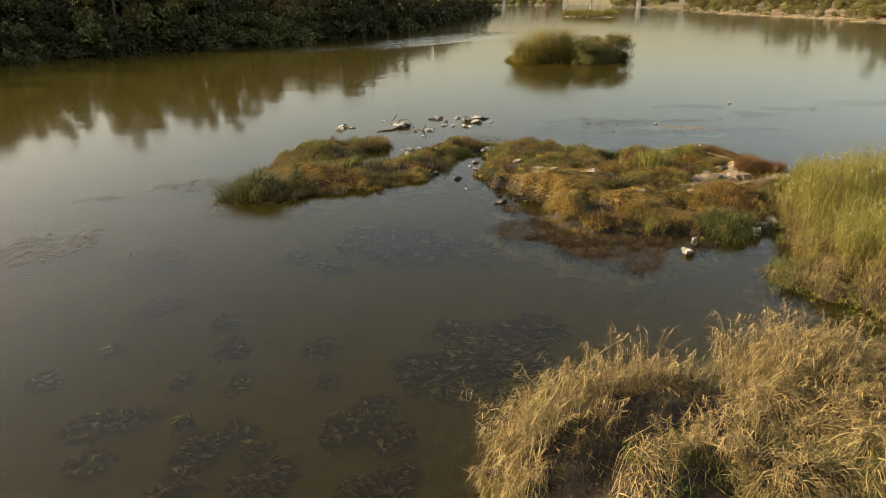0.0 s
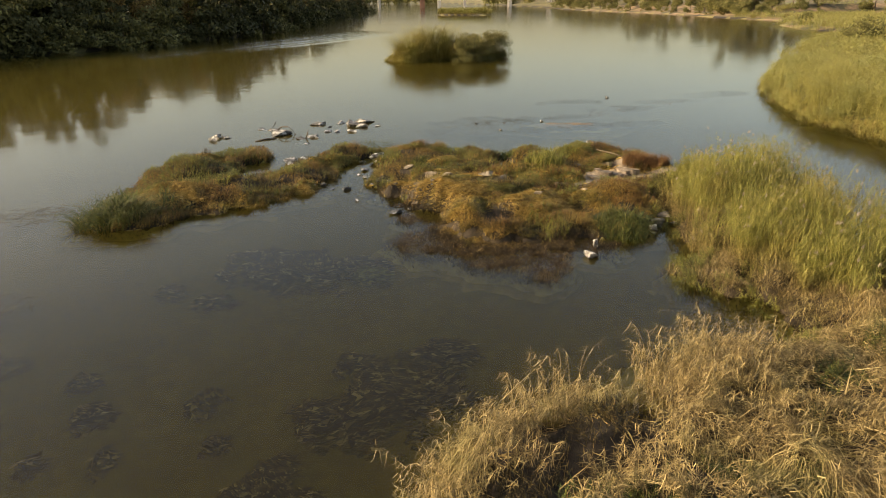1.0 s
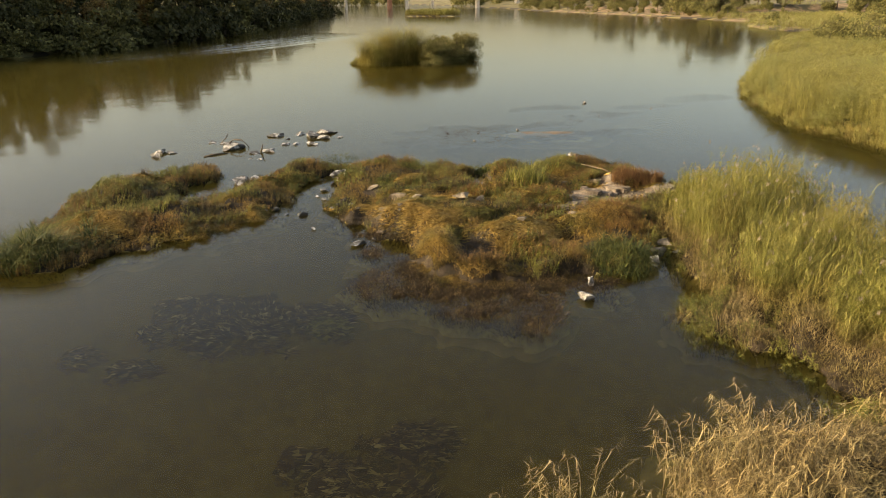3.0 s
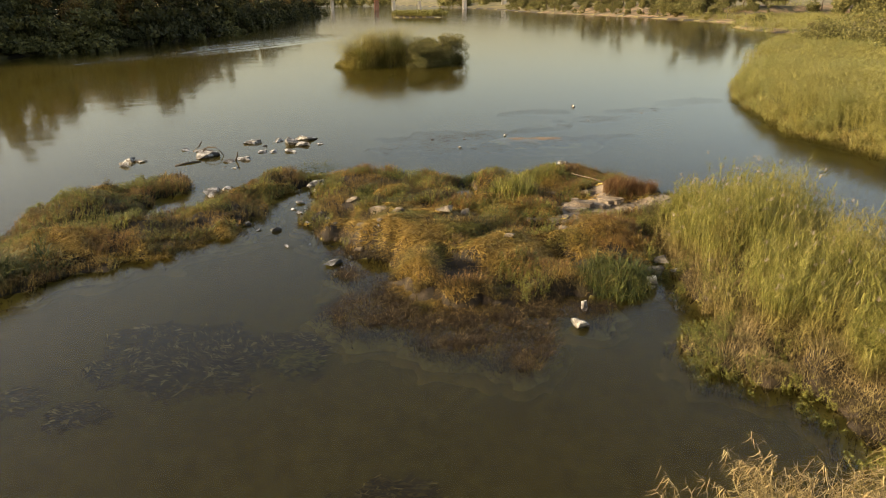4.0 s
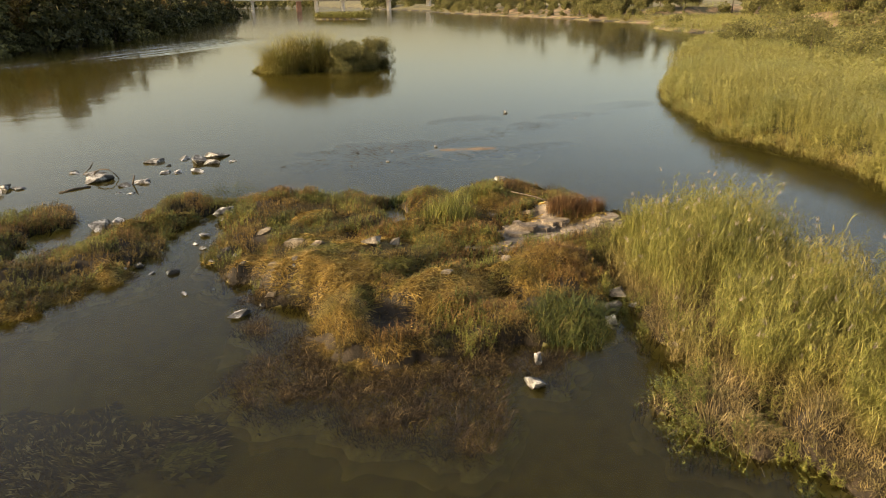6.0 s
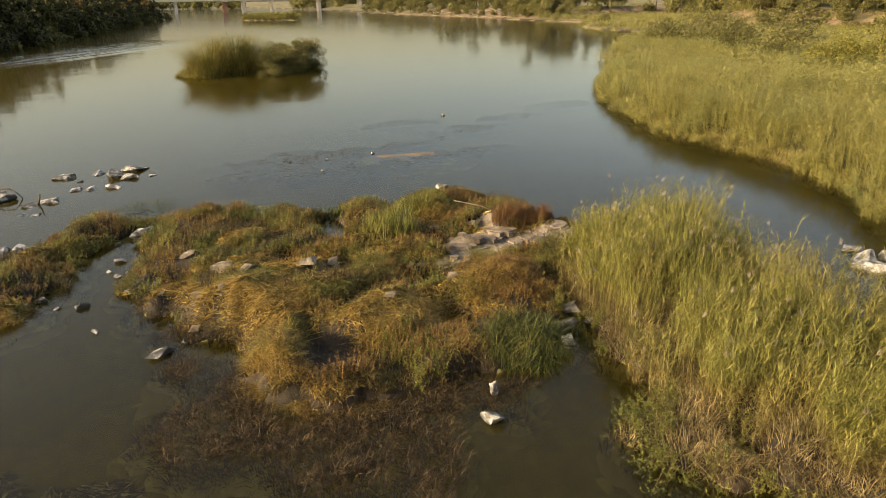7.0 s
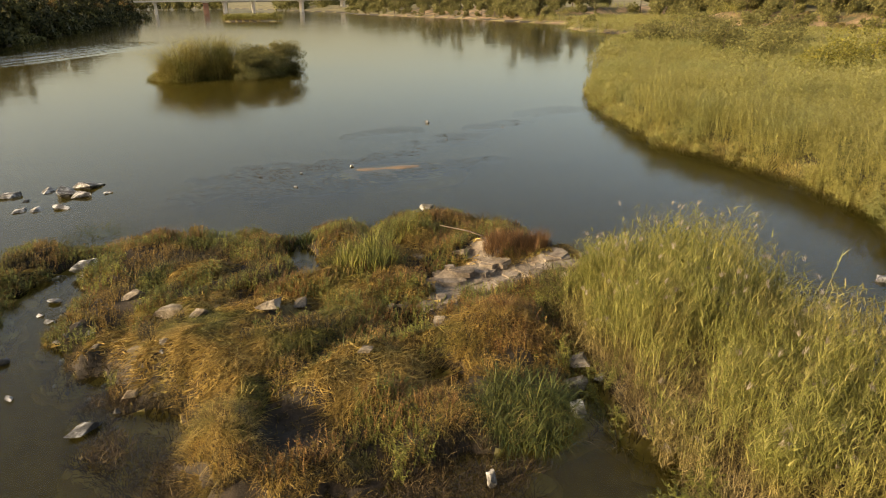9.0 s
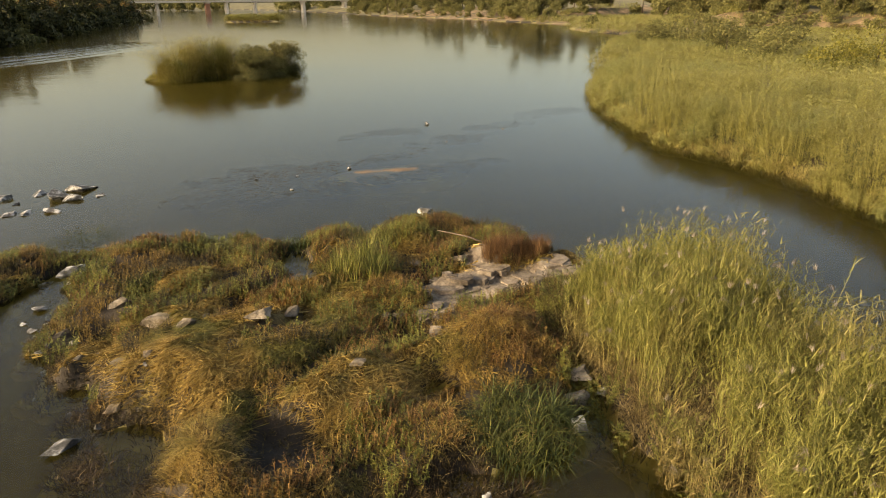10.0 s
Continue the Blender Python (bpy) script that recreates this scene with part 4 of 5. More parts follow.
def near_reeds():
    rows = list(HEAPS)
    cx, cy = scatter(0.5, 17, 6.4, 13.5, 1.1, near_keep)
    for px, py in zip(cx, cy):
        if min(math.hypot(px - h[0], py - h[1]) for h in rows) > 0.55:
            rows.append((px, py, rng.uniform(0.4, 0.9) * (0.7 if px > 8 else 1), rng.uniform(0.35, 0.7)))
    stuff("dry_reed_heaps", [shag(rows, 640)], DRY_REED, "dry straw-coloured reeds bent over in shaggy heaps", "reeds")
    # stems that still stand out of the heaps, heads hanging
    hx, hy, hh, hr = (np.array([h[i] for h in STANDING]) for i in range(4))
    k = np.repeat(np.arange(len(hx)), np.maximum((115 * hr).astype(int), 6))
    dx, dy = rng.normal(0, 1, len(k)) * hr[k], rng.normal(0, 1, len(k)) * hr[k]
    stems, pl = reeds(hx[k] + dx, hy[k] + dy, hh[k] * 1.6 * rng.uniform(0.65, 1.1, len(k)), 20, 0.30, 0.0125, 0.26, 0.3, 0.008, 0.0, 0.34, 0.3, (-0.9, 0.2), 2, np.arctan2(dy, dx), 0.5, 0.42)
    stuff("dry_reed_bed", stems, DRY_REED, "dry reeds standing out of the heaps with hanging leaves", "reeds")
    # broken canes fallen across the hollows
    x, y = scatter(2.6, 8.5, 8.4, 11.2, 1.6, lambda a, b: a > 0)
    a = rng.uniform(-0.6, 1.2, len(x))
    stuff("broken_canes", [ribbons(np.stack([x, y, np.maximum(height(x, y), 0) + rng.uniform(0.2, 0.8, len(x))], -1), a, rng.uniform(-0.1, 0.35, len(x)), rng.uniform(0.6, 1.3, len(x)), 0.022, 3, 0.2, 1.0)], DRY_REED, "pale broken reed canes lying across the heaps", "reeds")
    # stragglers in the water before the bed
    x, y = scatter(0.4, 8.5, 8.0, 14, 3, lambda a, b: abs(bars(a, b, NEAR_BANK) + 0.15) < 0.3)
    stems, pl = reeds(x, y, 1.0, 10, 0.22, 0.014, 0.4, 0.5, 0.011, 0.0, 0.35, 0.3, (-1.0, 0.0), 2, None, 0.45, 0.55)
    stuff("straggling_reeds", stems, DRY_REED, "thin broken reed stems standing in the water", "reeds")
    x, y = scatter(0, 17, 6.2, 14.5, 11, lambda a, b: near_keep(a, b) & (bars(a, b, HOLLOWS, 0.2, 0.5) < -0.28))
    x2, y2 = scatter(0, 17, -1.0, 6.2, 5, lambda a, b: bars(a, b, NEAR_BANK) > 0.0)
    x, y = np.append(x, x2), np.append(y, y2)
    stuff("fallen_reeds", [tufts(x, y, 20, 0.24, 0.30, 0.018, 3.0, 0.75, 3, -0.9 + 1.3 * wave(x, y, 1.6, 76), hug=True)], DRY_REED, "fallen straw of broken reeds lying flat", "reeds")
    # withered stems, near-black so that the hollows between the heaps read as shaded
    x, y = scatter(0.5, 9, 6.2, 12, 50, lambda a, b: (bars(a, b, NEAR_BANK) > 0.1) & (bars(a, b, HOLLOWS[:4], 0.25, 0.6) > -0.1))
    stuff("shade_undergrowth", herbs(x, y, 0.30 + 0.12 * wave(x, y, 0.6, 68), 10, 0.14, 0.02), WEEDS_DARK, "withered stems in the reed bed's hollows, coloured dark for the shade there", "plants")
    x, y = scatter(0.5, 17, 6.2, 13, 60, lambda a, b: (bars(a, b, NEAR_BANK) > 0.1) & (bars(a, b, GREENS, 0.35, 0.7) > 0))
    stuff("green_undergrowth", herbs(x, y, 0.40 + 0.15 * wave(x, y, 0.6, 78), 10, 0.15, 0.022), RUSH, "dark green leafy shoots between the dry reeds", "plants")


near_reeds()

# reed bank across the channel
def bank_keep(x, y):
    d = x - right_shore(y) + 0.5 * wave(x, y, 4, 7)
    return (d > -0.7) & (x < 95)


def reed_bank(x0, x1, y0, y1, dense, tall, leaves, leaf, wide, label, name="reed_bank", keep=bank_keep, start=0.0):
    cx, cy = scatter(x0, x1, y0, y1, dense / 12, keep)
    x, y, k, out = heaps(cx, cy, 12, 0.75 / math.sqrt(dense / 12) * 0.45)
    h = (tall * np.interp(cy, [20, 38, 50, 60, 100], [1.20, 1.10, 0.86, 0.74, 0.70]) * (1 + 0.17 * wave(cx, cy, 1.7, 81) + 0.10 * wave(cx, cy, 6.0, 84)) * rng.uniform(0.78, 1.12, len(cx)))[k]
    inland = x - right_shore(y)
    rim = (inland < 1.0) & (y < 60)
    out = np.where(rim, np.pi + rng.normal(0, 0.7, len(out)), out)
    h = h * np.where(y < 62, 0.42 + 0.58 * smooth(-0.9, 1.5, inland + 0.6 * wave(x, y, 1.1, 83)), 1.0)
    stems, _ = reeds(x, y, h, leaves, leaf, wide, 0.26, 0.5, wide * 0.3, 0.0, start, 0.9, (0.1, 0.9), 1, out, 0.62, 0.2)
    stuff(name, stems, REED_FAR, label, "reeds")


x, y = scatter(23, 60, 12, 62, 12, lambda a, b: abs(a - right_shore(b) + 0.5 * wave(a, b, 4, 7)) < 0.75)
stuff("bank_skirt", [tufts(x, y, 20, 0.75 + 0.45 * wave(x, y, 1.2, 86), 0.3, 0.026, 0.9, 0.7, 2)], REED_SKIRT, "straw and dead leaves drooping over the bank's foot", "grass")
reed_bank(23, 33, 15, 46, 40, 2.5, 30, 0.34, 0.030, "dense yellow-green reeds along the channel's edge")
reed_bank(33, 48, 20, 64, 19, 2.5, 20, 0.42, 0.048, "broad bank of dense yellow-green reeds", start=0.25)
reed_bank(48, 95, 15, 106, 5.0, 2.3, 11, 0.6, 0.10, "broad reed flat stretching back to the trees", start=0.3)
reed_bank(95, 158, 10, 104, 1.7, 1.7, 10, 0.9, 0.12, "dry yellow field running up to the bluff", "dry_field", lambda a, b: a < 158)
reed_bank(98, 178, 112, 196, 1.5, 3.0, 11, 0.85, 0.13, "yellow reed spit reaching into the river", "reed_spit", lambda a, b: (a - right_shore(b) > 0) & (a - right_shore(b) < 46))

# reed islets in the river
FOUNTAINS = [(11.4, 81.3, 2.3, 5.0), (14.6, 82.4, 2.6, 5.8), (16.9, 81.4, 1.9, 4.4), (19.8, 82.6, 2.3, 3.6), (9.6, 82.6, 1.2, 0.7), (22.2, 84.0, 1.4, 2.4)]


def islet_top(x, y):
    """Height of the islet's reeds: a few arching fountains with dips between."""
    z = np.zeros_like(x)
    for fx, fy, fr, fh in FOUNTAINS:
        z = np.maximum(z, fh * np.sqrt(np.clip(1 - ((x - fx) ** 2 + (y - fy) ** 2) / (fr * fr), 0, 1)))
    return z


x, y = scatter(6, 25, 76, 88, 85, lambda a, b: islet_top(a, b) > 0.3)
near = np.argmin([np.hypot(x - f[0], y - f[1]) for f in FOUNTAINS], axis=0)
fan = np.arctan2(y - np.array([f[1] for f in FOUNTAINS])[near], x - np.array([f[0] for f in FOUNTAINS])[near])
a, pl = reeds(x, y, islet_top(x, y) * (1 + 0.10 * wave(x, y, 1.2, 91)), 14, 0.45, 0.050, 0.50, 0.5, 0.02, 0.0, 0.0, 0.8, segs=1, heading=fan, arch=0.32)
stuff("reed_islet", a, ISLET, "rounded islet thick with olive reeds in midstream", "reeds")
x, y = scatter(50, 90, 255, 297, 3, lambda a, b: bars(a, b, FAR_ISLE, 1.5, 6.0) > 0)
a, pl = reeds(x, y, 2.4, 7, 1.2, 0.25, 0.16, 0.5, 0.08, 0.0, 0.05)
stuff("far_reed_islet", a, REED, "low green reed islet before the bridge", "reeds")


# ---- trees ----
def make_tree(name, seed, tall, wide, leaves, leaf, mat, label, category="tree", low=0.12):
    """A tree: tapered trunk with limbs, and a crown of leaf clumps round the limbs' ends."""
    r = random.Random(seed)
    root = tagged(new(name), label, category)
    bm = bmesh.new()

    def limb(p, q, r0, r1):
        rings = []
        for k in range(3):
            u = k / 2
            c = p.lerp(q, u) + Vector((r.uniform(-1, 1), r.uniform(-1, 1), 0)) * r0 * (0.8 if k == 1 else 0)
            w = r0 + (r1 - r0) * u
            rings.append([bm.verts.new(c + Vector((math.cos(a) * w, math.sin(a) * w, 0))) for a in [i * math.tau / 5 for i in range(5)]])
        for a, b in zip(rings, rings[1:]):
            for i in range(5):
                bm.faces.new((a[i], a[(i + 1) % 5], b[(i + 1) % 5], b[i]))

    top = Vector((r.uniform(-0.4, 0.4), r.uniform(-0.4, 0.4), tall * 0.8))
    limb(Vector((0, 0, -0.4)), top, tall * 0.022, tall * 0.006)
    ends = []
    for k in range(11):
        u = r.uniform(low, 0.95)
        a = r.uniform(0, math.tau)
        p = Vector((0, 0, -0.4)).lerp(top, u)
        span = wide * (0.55 + 0.55 * math.sin(math.pi * min(1, u * 0.9 + 0.12))) * r.uniform(0.5, 1.0)
        q = p + Vector((math.cos(a) * span, math.sin(a) * span, tall * r.uniform(0.06, 0.2)))
        limb(p, q, tall * 0.009, tall * 0.003)
        ends += [q, p.lerp(q, 0.6)]
    ends.append(top + Vector((0, 0, tall * 0.1)))
    part("trunk", bm, BARK, root)
    g = np.random.default_rng(seed)
    c = np.array([list(e) for e in ends])
    size = wide * g.uniform(0.22, 0.5, len(c))
    k = g.integers(0, len(c), leaves)
    d = g.normal(0, 1, (leaves, 3))
    d /= np.linalg.norm(d, axis=1)[:, None]
    at = c[k] + d * (size[k] * g.uniform(0.35, 1.05, leaves) ** 0.6)[:, None] * np.array([1, 1, 0.75])
    at[:, 2] = np.maximum(at[:, 2], 0.15)
    s = leaf * g.uniform(0.6, 1.4, leaves)
    n1 = g.normal(0, 1, (leaves, 3))
    n1 /= np.linalg.norm(n1, axis=1)[:, None]
    n2 = np.cross(n1, 0.5 * d + g.normal(0, 1, (leaves, 3)))
    n2 /= np.linalg.norm(n2, axis=1)[:, None] + 1e-6
    q1, q2 = n1 * s[:, None], n2 * s[:, None] * 0.9
    v = np.stack([at - q1, at + q2, at + 0.8 * q1 - 0.3 * q2], 1).reshape(-1, 3)
    t = np.arange(3 * leaves).reshape(-1, 3)
    finish("crown", tri_mesh("crown", v, t), mat, root)
    return root


def put(ob, x, y, turn=0.0, size=1.0, sink=0.1):
    z = max(float(height(x, y)), -0.15) - sink
    return pose(x, y, z, 0, 0, turn) @ Matrix.Diagonal((size, size, size, 1))


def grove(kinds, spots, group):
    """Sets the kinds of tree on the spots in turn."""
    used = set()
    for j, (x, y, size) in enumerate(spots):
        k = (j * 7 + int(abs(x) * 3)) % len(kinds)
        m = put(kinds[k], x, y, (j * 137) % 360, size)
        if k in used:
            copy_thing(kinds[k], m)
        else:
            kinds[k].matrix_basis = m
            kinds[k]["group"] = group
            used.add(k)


def left_bank_kinds(leaves, leaf, low, low_leaf, seed):
    trees = [make_tree("tree", seed + 1, 13, 4.0, leaves, leaf, LEAF, "dark green broadleaf tree on the shaded bank"),
             make_tree("tree", seed + 2, 12, 4.2, leaves, leaf, LEAF, "dense dark green tree leaning over the bank"),
             make_tree("tree", seed + 3, 14, 3.8, leaves, leaf, LEAF_OLIVE, "olive green broadleaf tree on the shaded bank"),
             make_tree("tree", seed + 4, 11, 4.0, leaves, leaf, LEAF_AUTUMN, "brown autumn tree on the shaded bank")]
    shrubs = [make_tree("shrub", seed + 11, 3.4, 2.2, low, low_leaf, LEAF, "dark bank shrub hanging over the water", "shrub", 0.02),
              make_tree("shrub", seed + 12, 4.2, 2.4, low, low_leaf, LEAF, "dark willow shrub at the water's edge", "shrub", 0.02),
              make_tree("shrub", seed + 13, 3.0, 2.2, low, low_leaf, LEAF_OLIVE, "olive shrub at the water's edge", "shrub", 0.02)]
    return trees, shrubs


near_trees, near_shrubs = left_bank_kinds(4600, 0.30, 2600, 0.20, 0)
off_trees, off_shrubs = left_bank_kinds(1500, 0.52, 800, 0.36, 60)
bank_kinds = [
    make_tree("bank_tree", 25, 12, 4.0, 5200, 0.25, LEAF_FAR, "olive green tree on the bluff's edge"),
    make_tree("bank_tree", 26, 10, 3.8, 5200, 0.25, LEAF_OLIVE, "dark green tree on the bluff's edge"),
    make_tree("bank_tree", 27, 11, 3.6, 5200, 0.25, LEAF, "dense dark tree behind the reed flat"),
]
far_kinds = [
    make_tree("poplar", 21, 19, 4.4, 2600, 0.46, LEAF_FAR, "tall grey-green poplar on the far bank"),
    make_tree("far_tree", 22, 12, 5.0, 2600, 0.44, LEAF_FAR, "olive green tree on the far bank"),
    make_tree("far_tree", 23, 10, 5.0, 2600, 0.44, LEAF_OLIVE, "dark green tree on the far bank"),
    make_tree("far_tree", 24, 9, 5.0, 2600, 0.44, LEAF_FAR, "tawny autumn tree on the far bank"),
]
r = random.Random(5)
spots, low = [], []
yy = 20.0
while yy < 345:
    step = 4.2 + max(0, yy - 100) * 0.035
    for row, back in enumerate((3.0, 10.0)):
        spots.append((float(left_shore(yy)) - back - r.uniform(0, 3), yy + r.uniform(-2, 2), r.uniform(0.68, 1.0) * (1 + 0.10 * row)))
    for back in (-0.9, 1.2, 4.5, 8.0):
        low.append((float(left_shore(yy)) - back - r.uniform(-0.6, 1.6), yy + r.uniform(-1.5, 1.5), r.uniform(0.7, 1.25) * (1 + 0.05 * back)))
    yy += step
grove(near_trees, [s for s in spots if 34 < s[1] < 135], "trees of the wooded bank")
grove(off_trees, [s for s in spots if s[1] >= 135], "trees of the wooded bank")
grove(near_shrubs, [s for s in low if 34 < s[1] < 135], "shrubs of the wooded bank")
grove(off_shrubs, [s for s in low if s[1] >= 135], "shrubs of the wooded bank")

spots = []
yy = 30.0
while yy < 430:
    for back in ((46, 53, 61) if 112 < yy < 185 else (10, 18, 27) if yy > 118 else (4, 9, 16, 24)):
        base = float(right_shore(yy)) if yy > 118 else 140 - 0.1 * (yy - 90)
        spots.append((base + back + r.uniform(-3, 3), yy + r.uniform(-3, 3), (0.68 + 0.42 * float(wave(yy, 0, 17.0, 88))) * r.uniform(0.8, 1.15)))
    yy += 6.5 + max(0, yy - 150) * 0.012
spots += [(r.uniform(165, 235), r.uniform(121, 215), r.uniform(0.8, 1.1)) for k in range(44)]
grove(far_kinds, [p for p in spots if p[1] > 118], "trees of the far bank")
grove(bank_kinds, [p for p in spots if p[1] <= 118] + [(r.uniform(142, 172), r.uniform(104, 136), r.uniform(0.6, 0.9)) for k in range(12)], "trees of the bluff")
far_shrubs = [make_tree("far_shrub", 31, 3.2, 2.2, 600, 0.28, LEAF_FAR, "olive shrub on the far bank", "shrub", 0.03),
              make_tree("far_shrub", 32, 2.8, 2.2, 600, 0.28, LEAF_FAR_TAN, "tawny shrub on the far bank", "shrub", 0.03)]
grove(far_shrubs, [(float(right_shore(q)) + r.uniform(1.5, 8), q, r.uniform(0.5, 1.0)) for q in np.arange(120, 420, 9.0)] + [(134 + r.uniform(-4, 14), q, r.uniform(0.7, 1.2)) for q in np.arange(40, 118, 2.0)] + [(r.uniform(128, 165), r.uniform(104, 138), r.uniform(0.8, 1.3)) for k in range(26)], "shrubs of the far bank")
bush_kinds = [make_tree("bush", 41, 3.0, 2.4, 4200, 0.085, LEAF_YELLOW, "yellow-green bush rising out of the reed flat", "bush", 0.05),
              make_tree("bush", 42, 3.0, 2.4, 3400, 0.10, LEAF_OLIVE, "dark olive bush rising out of the reed flat", "bush", 0.05)]
for kind, places in ((bush_kinds[0], [(60.5, 46.5, 1.3), (63.2, 45.2, 1.2)]), (bush_kinds[1], [(76, 84, 1.15), (80, 80, 1.25), (84, 77, 1.1), (70, 66, 1.1), (66, 57, 1.05), (87, 70, 1.2)])):
    for k, (bx, by, size) in enumerate(places):
        m = put(kind, bx, by, k * 100, size)
        if k:
            copy_thing(kind, m)
        else:
            kind.matrix_basis = m
            kind["group"] = "bushes of the reed flat"
islet_kinds = [make_tree("islet_bush", 51, 3.3, 2.0, 8000, 0.075, LEAF_BUSH, "rounded olive bush among the islet's reeds", "bush", 0.03),
               make_tree("islet_bush", 52, 3.0, 1.9, 8000, 0.075, LEAF_OLIVE, "dark green bush at the islet's end", "bush", 0.03)]
grove(islet_kinds, [(17.2, 78.9, 0.95), (20.6, 80.9, 1.05), (18.9, 79.6, 0.95), (22.6, 83.0, 0.9)], "bushes of the islet")
# far woods closing the river and the land behind
woods = []
for j in range(150):
    a = j / 149
    woods.append((-140 + 560 * a + r.uniform(-8, 8), 540 + 40 * math.sin(a * 7) + r.uniform(0, 60) + 160 * (0.2 < a < 0.5), r.uniform(0.7, 1.2)))
g = np.random.default_rng(77)
pts = []
for wx, wy, ws in woods:
    n = 260
    d = g.normal(0, 1, (n, 3))
    d /= np.linalg.norm(d, axis=1)[:, None]
    at = np.array([wx, wy, 7 * ws]) + d * np.array([6, 6, 7]) * ws * g.uniform(0.5, 1, n)[:, None]
    n1 = g.normal(0, 1, (n, 3)) * 1.0
    n2 = g.normal(0, 1, (n, 3)) * 0.7
    v = np.stack([at - n1, at + n2, at + n1], 1).reshape(-1, 3)
    pts.append((v, np.arange(3 * n).reshape(-1, 3)))
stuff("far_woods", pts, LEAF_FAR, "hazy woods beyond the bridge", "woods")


# ---- bridge ----
def box(bm, x0, x1, y0, y1, z0, z1, bevel=0.0):
    geo = bmesh.ops.create_cube(bm, size=1)
    for v in geo["verts"]:
        v.co = Vector((x0 if v.co.x < 0 else x1, y0 if v.co.y < 0 else y1, z0 if v.co.z < 0 else z1))
    if bevel:
        es = list({e for v in geo["verts"] for e in v.link_edges})
        bmesh.ops.bevel(bm, geom=es, offset=bevel, segments=1, affect="EDGES")


def make_bridge():
    root = tagged(new("road_bridge"), "long pale concrete road bridge on slender piers", "bridge")
    root.matrix_basis = pose(47.7, 475, 0, 0, 0, 0)
    bm = bmesh.new()
    box(bm, -60, 150, -5, 5, 7.3, 8.4, 0.1)
    part("deck", bm, CONCRETE, root)
    for side in (-4.9, 4.9):
        bm = bmesh.new()
        for z in (8.8, 9.3):
            box(bm, -60, 150, side - 0.06, side + 0.06, z, z + 0.12)
        for k in range(43):
            box(bm, -60 + 5 * k - 0.05, -60 + 5 * k + 0.05, side - 0.05, side + 0.05, 8.4, 9.4)
        part("railing", bm, CONCRETE, root)
    for px, w, m in ((-27, 1.4, CONCRETE), (0, 1.5, CONCRETE), (30.3, 2.6, RUST), (42.3, 1.6, CONCRETE), (60.8, 1.0, CONCRETE), (93.9, 1.7, CONCRETE), (124, 1.7, CONCRETE)):
        bm = bmesh.new()
        box(bm, px - w / 2, px + w / 2, -3, 3, -1.2, 6.7, 0.08)
        pier = part("pier", bm, m, root)
        bm = bmesh.new()
        box(bm, px - w / 2 - 0.5, px + w / 2 + 0.5, -4.2, 4.2, 6.7, 7.3, 0.08)
        part("pier_cap", bm, CONCRETE, pier)


make_bridge()


# ---- stones ----
def rock_mesh(seed, flat=0.6, rough=0.28):
    bm = bmesh.new()
    bmesh.ops.create_icosphere(bm, subdivisions=3, radius=0.5)
    for v in bm.verts:
        n = v.co.normalized()
        k = noise.noise(n * 1.3 + Vector((seed * 7.1, 0, 0))) * rough * 1.6 + noise.noise(n * 3.7 + Vector((0, seed * 3.3, 0))) * rough * 0.6
        v.co = n * (0.5 + 0.5 * k)
        # broken flat faces
        for a in range(9):
            d = Vector((math.sin(seed * 2.1 + a * 1.9), math.cos(seed * 1.3 + a * 2.7), 0.9 * math.sin(seed * 0.7 + a * 1.1))).normalized()
            over = v.co.dot(d) - (0.27 + 0.09 * math.sin(seed * 3 + a * 5))
            if over > 0:
                v.co -= d * over
        v.co.z *= flat
    mesh = bpy.data.meshes.new("rock")
    bm.to_mesh(mesh)
    bm.free()
    return mesh


rock_meshes = [rock_mesh(s, f) for s, f in ((1, 0.62), (2, 0.5), (3, 0.7), (4, 0.45), (5, 0.6))]


def rock(x, y, long, wide, tall, turn, label, group="", mat=STONE, kind=None, z=None, name="rock"):
    k = kind if kind is not None else int(abs(x * 13 + y * 7)) % len(rock_meshes)
    mesh = rock_meshes[k]
    if mat is not STONE:
        mesh = mesh.copy()
        mesh.materials.clear()
    if not mesh.materials:
        mesh.materials.append(mat)
    ob = tagged(new(name, mesh), label, "rock", group)
    base = max(float(height(x, y)), -0.12) if z is None else z
    ob.matrix_basis = pose(x, y, base + tall * 0.18, 0, 0, turn) @ Matrix.Diagonal((long, wide, tall / 0.6, 1))
    return ob


WET = "pale grey stone lying half in the water"
rock(7.47, 18.38, 0.62, 0.36, 0.3, -30, "flat cream-white stone in the shallow water", kind=0, z=0.03)
rock(7.95, 19.1, 0.28, 0.24, 0.42, 20, "small upright grey stone in the shallow water", kind=2, z=0.02)
rock(10.26, 19.8, 0.5, 0.42, 0.36, 10, "blocky pale grey stone beside the rushes", kind=2, z=0.10)
rock(10.75, 20.5, 0.7, 0.6, 0.4, 60, "mottled grey stone below the bank", kind=0, z=0.06, mat=GREY)
rock(11.35, 21.15, 0.8, 0.6, 0.35, 20, "mottled grey stone below the bank", kind=1, z=0.12, mat=GREY)
rock(11.5, 20.6, 0.6, 0.3, 0.2, 0, "flat brownish stone at the waterline", kind=3)
rock(2.34, 23.8, 0.95, 0.5, 0.22, 15, "long flat pale stone off the island's edge", kind=3, z=0.02)
rock(2.5, 31.8, 1.0, 0.6, 0.45, 5, "pale blocky stone on the island's edge", kind=2, z=0.12)
rock(1.75, 32.0, 0.6, 0.4, 0.3, 5, WET, "stones of the channel")
